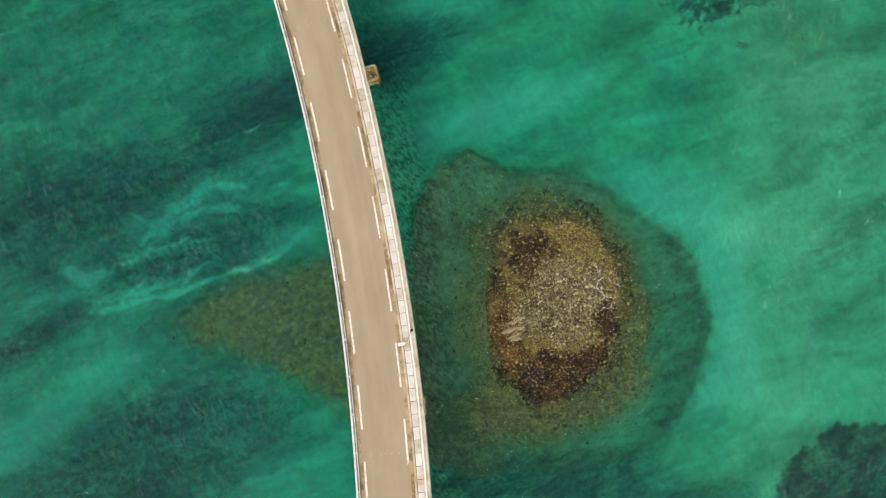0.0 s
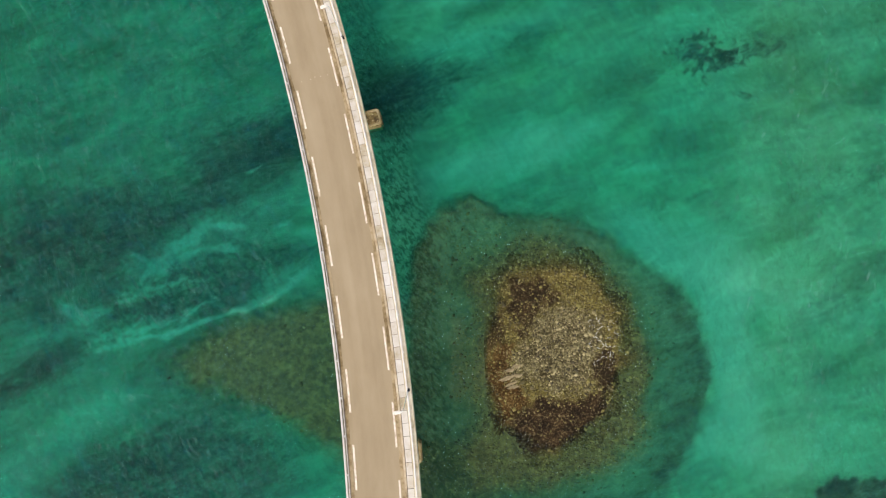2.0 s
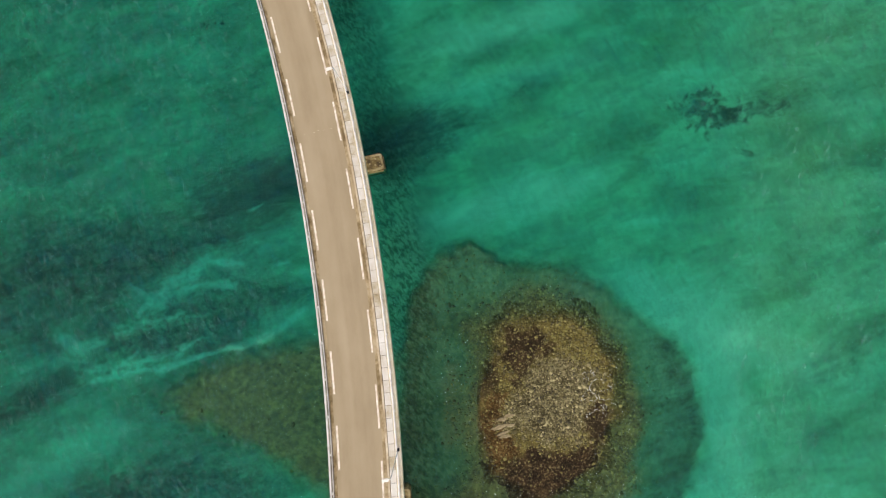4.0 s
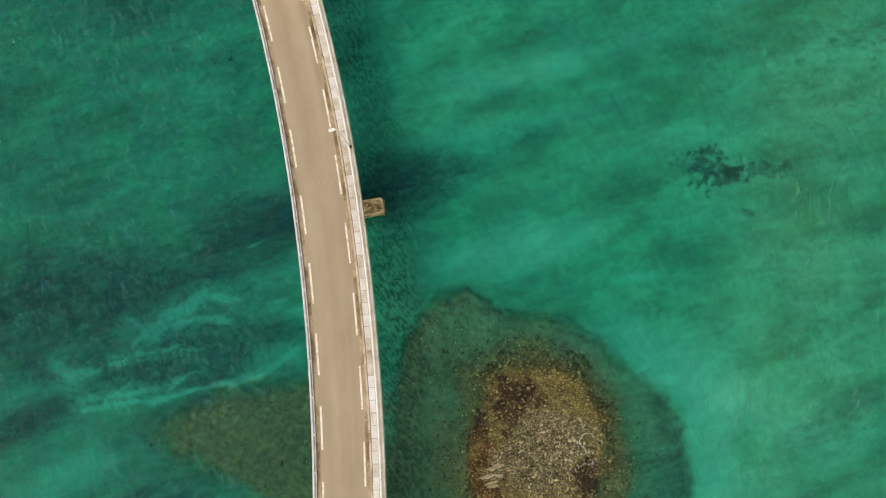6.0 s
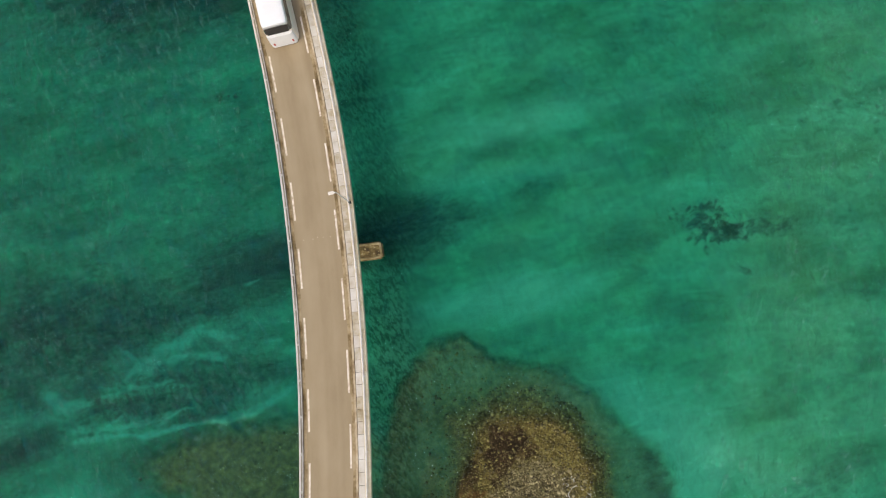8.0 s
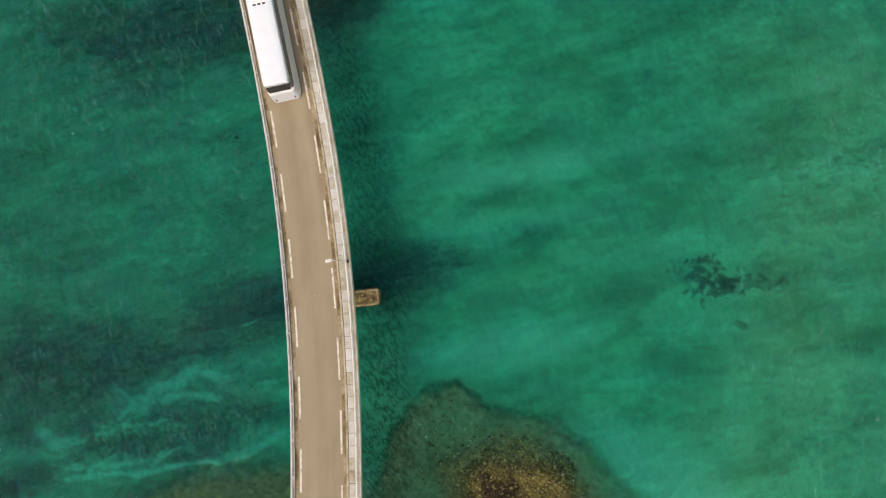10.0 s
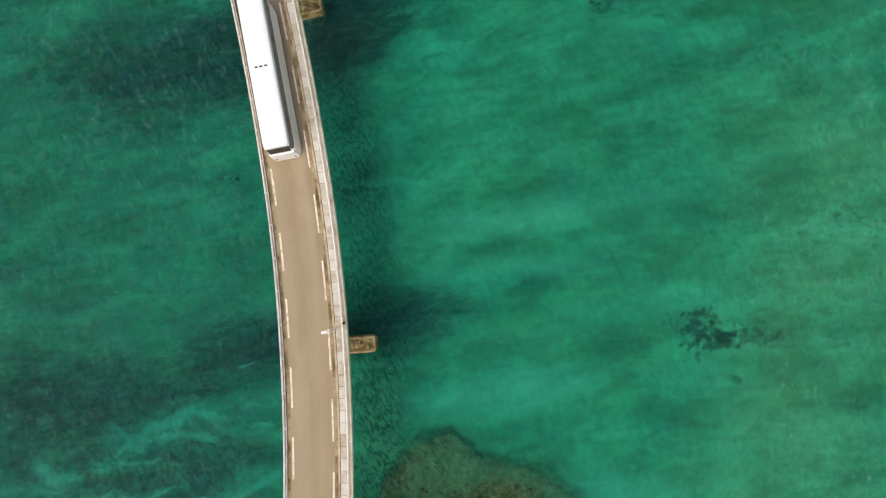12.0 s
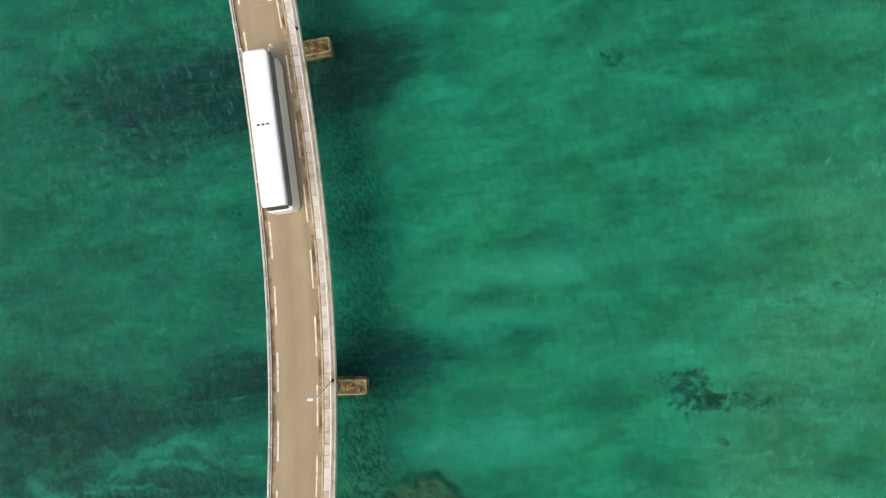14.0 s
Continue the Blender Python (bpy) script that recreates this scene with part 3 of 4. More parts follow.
    bright = bright * (1 - apron + 0.5 * gap * apron + 0.4 * apron * step_up(x, 19, 21)) * (1 - 0.8 * np.maximum(shoal - strands, 0))
    west_side = step_up(-x, 5, 23)
    z = -0.62 - 4.1 * west_side + 0.06 * step_up(y, 12, 40) + 0.5 * fractal(x, y, 9, 4, 40) - 0.5 * trench + 0.4 * step_up(x, 22, 36) * (1 - 0.6 * step_up(y, 46, 58))
    z = z * (1 - np.sqrt(shoal)) + 0.16 * np.sqrt(shoal) + (0.2 + 3.0 * west_side) * bright * (1 - np.sqrt(shoal)) + 0.5 * blob(x, y, 11.5, -6.4, 15.6, 14.4, 0, 0.4, 0.1, 8, 49) * apron
    z = np.maximum(np.maximum(z, 0.40 - 1.1 * (1 - inner)), -0.75 + 0.95 * rubble)
    z = np.maximum(z, -0.32 + 0.95 * islet - 0.6 * (1 - apron)) + 0.12 * reef * fractal(x, y, 0.9, 3, 41)
    z = np.maximum(z, -0.9 + 1.4 * gap)
    z = np.maximum(z, 0.10 + 0.2 * (1 - step_up(x, -2, 2)) - 1.3 * (1 - apron * (1 - step_up(x, 5, 12))))
    z = z + 0.15 * clump + 0.35 * step_up(side, 0.0, 3.0) * (1 - step_up(side, 6, 10)) * (1 - step_up(y, 8, 20)) * (1 - apron)
    weeds_and_shade = weeds_and_shade * (1 - bright * 0.8)
    weeds_and_shade = weeds_and_shade * (1 - gap) + 0.34 * gap
    east = step_up(x, 0, 12) * (1 - apron)
    clouds = fractal(0.93 * x + 0.37 * y, 2.2 * (0.93 * y - 0.37 * x), 14, 3, 94)
    veins = np.clip(east * (0.14 + 0.14 * step_up(y, 24, 40) + 1.4 * clouds) + 0.2 * east * step_up(x, 26, 40) + 0.35 * (1 - east) * (1 - apron) * (1 - shoal), 0, 1) * (1 - 0.7 * bright)
    olive = np.clip(east * (0.26 - 0.2 * step_up(x, 22, 34) * (1 - step_up(y, 10, 26)) + 2.4 * fractal(0.93 * x + 0.37 * y, 2.6 * (0.93 * y - 0.37 * x), 12, 4, 95)), 0, 1) * (1 - bright)
    speckle = any_of(0.45 * blob(x, y, -33.0, 4.0, 12.0, 4.6, 8, 0.6, 0.8, 6, 12), 0.5 * blob(x, y, -26.0, -1.4, 11.0, 3.0, 16, 0.6, 0.8, 5, 101), 0.5 * blob(x, y, -30, -22, 14, 6, 24, 0.5, 0.5, 5, 96), 0.6 * apron * (1 - inner) * (1 - gap) * step_up(-x, -12, 0)) * (1 - 0.6 * bright)
    return z, np.clip(weeds_and_shade, 0, 1), np.clip(reef, 0, 1), np.clip(bright, 0, 1), veins, olive, speckle


def sheet_axis(lo, hi, step, far=(90, 140, 260, 600, 1500, 3500)):
    mid = np.linspace(lo, hi, round((hi - lo) / step) + 1)
    return np.concatenate([[lo - f for f in reversed(far)], mid, [hi + f for f in far]])


def grid_mesh(name, xs, ys, z):
    nx, ny = len(xs), len(ys)
    gx, gy = np.meshgrid(xs, ys, indexing="ij")
    co = np.stack([gx, gy, z], -1).reshape(-1, 3)
    i, j = np.meshgrid(np.arange(nx - 1), np.arange(ny - 1), indexing="ij")
    a = (i * ny + j).ravel()
    quads = np.stack([a, a + ny, a + ny + 1, a + 1], 1)
    me = bpy.data.meshes.new(name)
    me.vertices.add(len(co))
    me.vertices.foreach_set("co", co.ravel())
    me.loops.add(quads.size)
    me.loops.foreach_set("vertex_index", quads.ravel())
    me.polygons.add(len(quads))
    me.polygons.foreach_set("loop_start", np.arange(len(quads)) * 4)
    me.polygons.foreach_set("use_smooth", np.ones(len(quads), bool))
    me.update(calc_edges=True)
    return me


xs, ys = sheet_axis(-52, 52, 0.21), sheet_axis(-34, 72, 0.21)
gx, gy = np.meshgrid(xs, ys, indexing="ij")
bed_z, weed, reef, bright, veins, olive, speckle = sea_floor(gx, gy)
me = grid_mesh("ground", xs, ys, bed_z)
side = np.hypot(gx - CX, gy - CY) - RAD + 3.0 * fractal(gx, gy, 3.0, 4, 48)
# where the bridge's reflection in the chop is painted on the bed
reflection_flecks = (0.8 - 0.22 * step_up(gy, 2, 10)) * step_up(side, 0.5, 3.5) * (1 - step_up(side, 6.0, 9.0)) * (0.85 + 0.9 * fractal(gx, gy, 5, 3, 73))
# seagrass with bridge shade, reef, bright sand, and the painted reflection as alpha
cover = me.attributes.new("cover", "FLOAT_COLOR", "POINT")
cover.data.foreach_set("color", np.stack([weed, reef, bright, reflection_flecks], -1).ravel())
growth = me.attributes.new("growth", "FLOAT_COLOR", "POINT")
growth.data.foreach_set("color", np.stack([veins, olive, speckle, np.ones_like(veins)], -1).ravel())
tagged(link("ground", me, M_BED), "sandy seabed with dark seagrass and brown reef under clear water", "seabed", kind="structure")


# ---- the bridge ----
S0, S1 = -90.0, 170.0
bridge = tagged(empty("road_bridge", pose(0, 0, 0)), "long curved concrete road bridge with a narrow tan carriageway", "bridge")
STEP = 1.4
sweep("girder", [(-0.35, -0.32), (4.35, -0.32), (3.5, -0.9), (3.1, -2.0), (0.9, -2.0), (0.5, -0.9)], S0, S1, STEP, M_CONC, bridge, "grey concrete box girder")
sweep("carriageway", [(-0.34, 0.0), (3.54, 0.0), (3.54, -0.315), (-0.34, -0.315)], S0, S1, STEP, M_ROAD, bridge, "worn tan-brown asphalt surface")
sweep("edge_beam", [(-0.62, 0.16), (-0.36, 0.16), (-0.345, 0.12), (-0.345, -0.55), (-0.62, -0.55)], S0, S1, STEP, M_DARK_EDGE, bridge, "dark brownish concrete edge beam")
sweep("edge_lip", [(-0.425, 0.20), (-0.35, 0.20), (-0.35, 0.165), (-0.425, 0.165)], S0, S1, STEP, M_PALE, bridge, "pale lip along the edge beam")
sweep("edge_lip", [(-0.66, 0.17), (-0.60, 0.17), (-0.60, 0.12), (-0.66, 0.12)], S0, S1, STEP, M_PALE, bridge, "pale outer lip of the edge beam")
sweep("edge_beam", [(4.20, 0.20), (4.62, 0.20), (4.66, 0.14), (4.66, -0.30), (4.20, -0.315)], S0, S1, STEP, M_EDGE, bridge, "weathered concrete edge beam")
sweep("kerb", [(3.56, 0.15), (3.70, 0.15), (3.71, -0.31), (3.55, -0.31), (3.545, 0.10)], S0, S1, STEP, M_KERB, bridge, "tan stained concrete kerb")
sweep("footway_bed", [(3.715, 0.06), (4.195, 0.06), (4.195, -0.31), (3.715, -0.31)], S0, S1, STEP, M_JOINT, bridge, "dark bedding under the footway slabs")
sweep("gutter_dirt", [(3.29, 0.004), (3.535, 0.006), (3.535, 0.001), (3.29, 0.001)], S0, S1, 0.5, M_DIRT, bridge, "brown dirt along the kerb", 0.03)
sweep("gutter_dirt", [(-0.34, 0.006), (-0.10, 0.004), (-0.10, 0.001), (-0.34, 0.001)], S0, S1, 0.5, M_DIRT, bridge, "brown dirt along the edge beam", 0.03)

# dashed edge lines
LEFT_DASH, RIGHT_DASH, PERIOD, DASH = 49.65, 46.95, 5.36, 3.12
for first, o, wide in ((LEFT_DASH, 0.07, 0.14), (RIGHT_DASH, 3.16, 0.13)):
    for k in range(-22, 26):
        s = first + PERIOD * k
        if S0 + 4 < s < S1 - 4:
            sweep("lane_dash", [(o - wide / 2, 0.007), (o + wide / 2, 0.007), (o + wide / 2, 0.002), (o - wide / 2, 0.002)], s - DASH, s, 0.8, M_LINE, bridge)

# railings: posts and two rails on each side
for o, thick in ((-0.50, 1.0), (4.36, 1.7)):
    base = 0.16 if o < 0 else 0.20
    for h, r in ((0.45, 0.035), (0.22, 0.028)):
        ring = [(o + thick * r * math.cos(a), base + h + r * math.sin(a)) for a in (0.39 + k * math.pi / 4 for k in range(8))]
        sweep("rail", ring[::-1], S0, S1, 1.4, M_RAIL, bridge, "thin white-painted rail")
    bm = bmesh.new()
    box(bm, -0.03, 0.03, -0.035, 0.035, 0.0, 0.47, 0.008)
    box(bm, -0.07, 0.07, -0.08, 0.08, 0.0, 0.02)
    me = bpy.data.meshes.new("rail_post")
    bm.to_mesh(me)
    bm.free()
    me.materials.append(M_RAIL)
    for k in range(int((S1 - S0) / 2.68)):
        post = new("rail_post", me)
        post.parent = bridge
        post.matrix_world = at_bridge(S0 + 1 + 2.68 * k, o, base)

# piers: a rounded footing in the water, a wall column and a crosshead
def pier(s, right_end, left_end, thick=1.72, top=1.8):
    root = empty("pier")
    root.parent = bridge
    tagged(root, "stained concrete pier on a broad rounded footing")
    mid = (right_end + left_end) / 2
    m = at_bridge(s, mid)
    ahead = m.to_3x3() @ Vector((0, 1, 0))
    ahead.z = 0
    ahead.normalize()
    right = ahead.cross(Vector((0, 0, 1)))
    m = Matrix((right, ahead, Vector((0, 0, 1)))).transposed().to_4x4()
    c = on(s, mid)
    m.translation = (c.x, c.y, 0)
    root.matrix_world = m
    half = (right_end - left_end) / 2
    bm = bmesh.new()
    vs = box(bm, -half, half, -thick / 2, thick / 2, -4.5, top)
    upright = [e for e in bm.edges if abs(e.verts[0].co.z - e.verts[1].co.z) > 1]
    bmesh.ops.bevel(bm, geom=upright, offset=0.22, segments=3, affect="EDGES")
    rim = [e for e in bm.edges if e.verts[0].co.z > top - 0.01 and e.verts[1].co.z > top - 0.01]
    bmesh.ops.bevel(bm, geom=rim, offset=0.12, segments=2, affect="EDGES")
    ob = part("footing", bm, M_PIER, root, "algae-stained footing with a chipped rim")
    rng = random.Random(int(s) + 3)
    bm = bmesh.new()
    hoops = []
    for inset, rise in ((0.05, -0.10), (0.05, 0.0), (0.09, 0.045), (0.20, 0.05), (0.25, 0.0), (0.25, -0.06)):
        hoop = []
        for k in range(48):
            a = 2 * math.pi * k / 48
            p, q = abs(math.cos(a)) ** 0.15, abs(math.sin(a)) ** 0.15
            chip = rng.uniform(0, 0.05) if inset > 0.15 else rng.uniform(0, 0.015)
            hoop.append(bm.verts.new((math.copysign(p, math.cos(a)) * (half - inset - chip), math.copysign(q, math.sin(a)) * (thick / 2 - inset - chip), top + rise)))
        hoops.append(hoop)
    for lo, hi in zip(hoops, hoops[1:]):
        for k in range(48):
            bm.faces.new((lo[k - 1], lo[k], hi[k], hi[k - 1]))
    part("coping", bm, M_COPING, root, "pale chipped coping along the footing's rim", True)
    bm = bmesh.new()
    box(bm, -1.6, 0.4, -0.5, 0.5, top - 0.05, c.z - 2.6, 0.1)
    part("column", bm, M_CONC, root)
    bm = bmesh.new()
    box(bm, -2.0, 1.2, -0.7, 0.7, c.z - 2.62, c.z - 2.0, 0.08)
    part("crosshead", bm, M_CONC, root)
    # pale droppings and chipped patches on the open end of the footing
    rng = random.Random(int(s))
    for k in range(16):
        bm = bmesh.new()
        x, y, r = half - rng.uniform(0.25, 2.6), rng.uniform(-0.68, 0.68) * thick / 1.72, rng.uniform(0.05, 0.17)
        ring = [bm.verts.new((x + r * rng.uniform(0.5, 1.3) * math.cos(a), y + r * rng.uniform(0.4, 1.0) * math.sin(a), top + 0.006)) for a in (j * 0.785 for j in range(8))]
        low = [bm.verts.new((v.co.x, v.co.y, top - 0.004)) for v in ring]
        bm.faces.new(ring)
        for j in range(8):
            bm.faces.new((ring[j - 1], low[j - 1], low[j], ring[j]))
        part("dropping_stain", bm, M_COPING, root)
    return root


pier(49.4, 5.26, -1.4)
pier(83.5, 5.42, -1.4, 1.75)
pier(16.95, 3.95, -1.0, 2.2)
pier(116.6, 5.2, -1.4)
pier(-16.2, 5.2, -1.4)
pier(-49.0, 5.2, -1.4)

# expansion joints: a row of small pale studs across the carriageway
for s in (17.9, 50.3, 83.6):
    for o in (0.55, 1.28, 1.62, 2.05, 2.6):
        bm = bmesh.new()
        bmesh.ops.create_cone(bm, cap_ends=True, segments=8, radius1=0.032, radius2=0.024, depth=0.02)
        stud = part("joint_stud", bm, M_EDGE, bridge)
        stud.matrix_world = at_bridge(s + 0.05 * math.sin(9 * o), o, 0.012)


# ---- street lamps on the edge beam, leaning over the carriageway ----
def street_lamp():
    root = tagged(empty("street_lamp"), "slender white-headed street lamp standing on the bridge edge", "street lamp", "street lamps along the bridge")
    bm = bmesh.new()
    box(bm, -0.11, 0.11, -0.11, 0.11, 0.0, 0.03)
    rod(bm, (0, 0, 0.03), (0, 0, 0.5), 0.085, 0.075)
    part("base", bm, M_RUBBER, root, "dark base plate and socket")
    bm = bmesh.new()
    rod(bm, (0, 0, 0.5), (0, 0, 5.95), 0.028, 0.022)
    part("pole", bm, M_WHITE, root)
    bm = bmesh.new()
    rod(bm, (0, 0, 5.9), (-0.06, 0, 6.04), 0.03)
    rod(bm, (-0.05, 0, 6.03), (-0.16, 0, 6.1), 0.03)
    part("arm", bm, M_WHITE, root)
    bm = bmesh.new()
    box(bm, -0.54, -0.10, -0.11, 0.11, 6.06, 6.16, 0.035)
    part("lamp_head", bm, M_RAIL, root, "weathered white lamp head")
    bm = bmesh.new()
    box(bm, -0.55, -0.22, -0.09, 0.09, 6.03, 6.058, 0.01)
    part("lens", bm, M_PALE, root, "frosted lens")
    return root


lamp = street_lamp()
lamp.matrix_world = Matrix.Translation(on(52.65, 4.43, 0.2)) @ pose(0, 0, 0, 0, 0, math.degrees(52.75 / RAD) + 3)
for k in (-5, -4, -3, -2, -1, 1, 2, 3, 4):
    s = 52.75 + 26.9 * k + {1: 1.3, -1: 0.4}.get(k, 0.0)
    copy_thing(lamp, Matrix.Translation(on(s, 4.43, 0.2)) @ pose(0, 0, 0, 0, 0, math.degrees(s / RAD) + 3))


# ---- the coach: x to its right, y ahead, z up from the road ----
def coach():
    root = tagged(empty("coach"), "long white single-deck coach with dark windows driving on the bridge", "bus")
    L, W, H = 12.3, 1.16, 3.75
    # section of the body, from the sill to the roof, mirrored
    side = [(W + 0.04, 0.34), (W + 0.09, 0.5), (W + 0.05, 1.2), (W - 0.03, 2.3)]
    bm = bmesh.new()
    def loft(sections, cap=True):
        loops = [[bm.verts.new(v) for v in sec] for sec in sections]
        for a, b in zip(loops, loops[1:]):
            for j in range(len(a)):
                bm.faces.new((a[j - 1], a[j], b[j], b[j - 1]))
        if cap:
            bm.faces.new(loops[0][::-1])
            bm.faces.new(loops[-1])
    def section(y, zlo, pts, squeeze=1.0):
        right = [(x * squeeze, y, z) for x, z in pts]
        return right + [(-x, yy, z) for x, yy, z in reversed(right)]
    stations = [(-L / 2, 0.88), (-L / 2 + 0.08, 0.95), (-L / 2 + 0.35, 1.0), (L / 2 - 0.5, 1.0), (L / 2 - 0.15, 0.95), (L / 2, 0.86)]
    loft([section(y, 0, side, k) for y, k in stations])
    bmesh.ops.recalc_face_normals(bm, faces=bm.faces)
    part("lower_body", bm, M_CREAM, root, "cream-white lower body panels")
    bm = bmesh.new()
    glass = [(W - 0.04, 2.302), (W - 0.16, 3.2)]
    loft([section(y * 0.996, 0, glass, k) for y, k in stations])
    bmesh.ops.recalc_face_normals(bm, faces=bm.faces)
    part("window_band", bm, M_GLASS, root, "dark tinted side windows")
    # pillars between the windows
    for k in range(9):
        y = -L / 2 + 1.0 + k * 1.29
        for sx in (-1, 1):
            bm = bmesh.new()
            vs = box(bm, -0.02, 0.02, -0.04, 0.04, -0.42, 0.42, 0.008)
            bmesh.ops.transform(bm, matrix=Matrix.Translation((sx * (W - 0.10), y, 2.75)) @ pose(0, 0, 0, 0, -sx * 7.6, 0), verts=bm.verts)
            part("window_pillar", bm, M_GLASS, root)
    bm = bmesh.new()
    roof = [(W - 0.145, 3.202), (W - 0.155, 3.5), (W - 0.19, 3.65), (W - 0.30, 3.72), (W - 0.70, H)]
    loft([section(y, 0, roof, k) for y, k in [(-L / 2 + 0.02, 0.90), (-L / 2 + 0.12, 0.96), (-L / 2 + 0.4, 1.0), (L / 2 - 0.45, 1.0), (L / 2 - 0.15, 0.96), (L / 2 - 0.02, 0.90)]])
    bmesh.ops.recalc_face_normals(bm, faces=bm.faces)
    part("roof", bm, M_WHITE, root, "white roof with rounded shoulders", True)
    # rear: a rounded bumper, a dark window in the sloping end
    bm = bmesh.new()
    loft([section(y, 0, [(W * 0.93 - 0.0, 0.42), (W * 0.95, 0.7), (W * 0.93, 1.6), (W * 0.88, 2.2)], k) for y, k in [(-L / 2 - 0.26, 0.80), (-L / 2 - 0.17, 0.95), (-L / 2 - 0.005, 1.0)]])
    bmesh.ops.recalc_face_normals(bm, faces=bm.faces)
    part("rear_panel", bm, M_WHITE, root, "rounded white rear panel")
    bm = bmesh.new()
    box(bm, -0.86, 0.86, -0.03, 0.03, -0.42, 0.42, 0.02)
    bmesh.ops.transform(bm, matrix=Matrix.Translation((0, -L / 2 - 0.04, 2.85)) @ pose(0, 0, 0, -12, 0, 0), verts=bm.verts)
    part("rear_window", bm, M_GLASS, root, "dark rear window")
    bm = bmesh.new()
    box(bm, -0.98, 0.98, -0.03, 0.03, -0.95, 0.85, 0.02)
    bmesh.ops.transform(bm, matrix=Matrix.Translation((0, L / 2 + 0.0, 2.4)) @ pose(0, 0, 0, 5, 0, 0), verts=bm.verts)
    part("windscreen", bm, M_GLASS, root, "dark windscreen")
    bm = bmesh.new()
    box(bm, -1.08, 1.08, L / 2 - 0.05, L / 2 + 0.14, 0.36, 1.2, 0.06)
    part("front_bumper", bm, M_CREAM, root)
    for sx in (-1, 1):
        mirror = empty("mirror")
        mirror.parent = root
        bm = bmesh.new()
        rod(bm, (sx * 1.0, L / 2 - 0.1, 3.3), (sx * 1.16, L / 2 + 0.42, 3.2), 0.035)
        part("mirror_arm", bm, M_CREAM, mirror)
        bm = bmesh.new()
        box(bm, sx * 1.18 - 0.11, sx * 1.18 + 0.11, L / 2 + 0.36, L / 2 + 0.50, 2.65, 3.25, 0.04)
        part("mirror_housing", bm, M_CREAM, mirror)
        bm = bmesh.new()
        box(bm, sx * 0.86 - 0.14, sx * 0.86 + 0.14, L / 2 + 0.13, L / 2 + 0.16, 0.62, 0.82, 0.01)
        part("headlight", bm, M_PALE, root, "clear headlight lens")
        bm = bmesh.new()
        box(bm, sx * 0.76 - 0.07, sx * 0.76 + 0.07, -L / 2 - 0.275, -L / 2 - 0.24, 0.8, 1.2, 0.01)
        part("tail_light", bm, M_RED, root, "red tail light")
        for y in (-L / 2 + 2.35, -L / 2 + 3.55, L / 2 - 2.75):
            wheel = empty("wheel", pose(sx * (W - 0.17), y, 0.5))
            wheel.parent = root
            bm = bmesh.new()
            bmesh.ops.create_cone(bm, cap_ends=True, segments=24, radius1=0.5, radius2=0.5, depth=0.29, matrix=pose(0, 0, 0, 0, 90, 0))
            bmesh.ops.bevel(bm, geom=[e for e in bm.edges if abs(e.verts[0].co.x - e.verts[1].co.x) < 0.01], offset=0.04, segments=2, affect="EDGES")
            part("tyre", bm, M_RUBBER, wheel, "", True)
            bm = bmesh.new()
            bmesh.ops.create_cone(bm, cap_ends=True, segments=20, radius1=0.28, radius2=0.22, depth=0.02, matrix=pose(sx * 0.152, 0, 0, 0, sx * 90, 0))
            part("rim", bm, M_STEEL, wheel)
    # three small dark vents on the roof and two markers at the front edge
    for x in (-0.37, 0.0, 0.37):
        bm = bmesh.new()
        box(bm, x - 0.12, x + 0.12, 0.18, 0.30, H - 0.01, H + 0.05, 0.015)
        part("roof_vent", bm, M_RUBBER, root, "small dark roof vent")
    for x in (-0.62, 0.62):
        bm = bmesh.new()
        box(bm, x - 0.07, x + 0.07, L / 2 - 0.16, L / 2 + 0.08, 3.5, 3.64, 0.03)
        part("marker_lamp", bm, M_WHITE, root, "pale marker lamp housing")
    bm = bmesh.new()
    box(bm, -0.95, 0.95, -L / 2 + 0.4, L / 2 - 0.5, 0.28, 0.5)
    part("chassis", bm, M_RUBBER, root, "dark underbody")
    return root


bus = coach()
bus.matrix_world = at_bridge(72.5, 1.56, 0.01)


# ---- stones ----
def stone_mesh(name, material, seed, flat=0.6):
    rng = random.Random(seed)
    bm = bmesh.new()
    bmesh.ops.create_icosphere(bm, subdivisions=1, radius=0.5)
    for v in bm.verts:
        v.co *= rng.uniform(0.5, 1.2)
        v.co.z *= flat
    me = bpy.data.meshes.new(name)
    bm.to_mesh(me)
    bm.free()
    me.materials.append(material)
    return me


M_PALE_STONE = surface("pale_stone", [(0.1, (0.075, 0.06, 0.024)), (0.4, (0.15, 0.122, 0.052)), (0.7, (0.20, 0.165, 0.072)), (1.0, (0.31, 0.26, 0.13))], 2.5, 9, vary=0.7)
M_OLIVE_STONE = surface("algae_covered_stone", [(0.1, (0.035, 0.028, 0.008)), (0.4, (0.09, 0.077, 0.018)), (0.7, (0.155, 0.138, 0.03)), (1.0, (0.26, 0.235, 0.06))], 2.5, 9, vary=0.7)
M_RUBBLE = surface("mixed_rubble", [(0.1, (0.055, 0.045, 0.014)), (0.4, (0.12, 0.10, 0.026)), (0.7, (0.19, 0.165, 0.042)), (1.0, (0.29, 0.26, 0.08))], 2.5, 9, vary=0.8, islands=True)
M_LEDGE = surface("tan_ledge_rock", [(0.1, (0.10, 0.072, 0.03)), (0.45, (0.22, 0.172, 0.085)), (0.8, (0.38, 0.32, 0.19))], 1.6, 8)
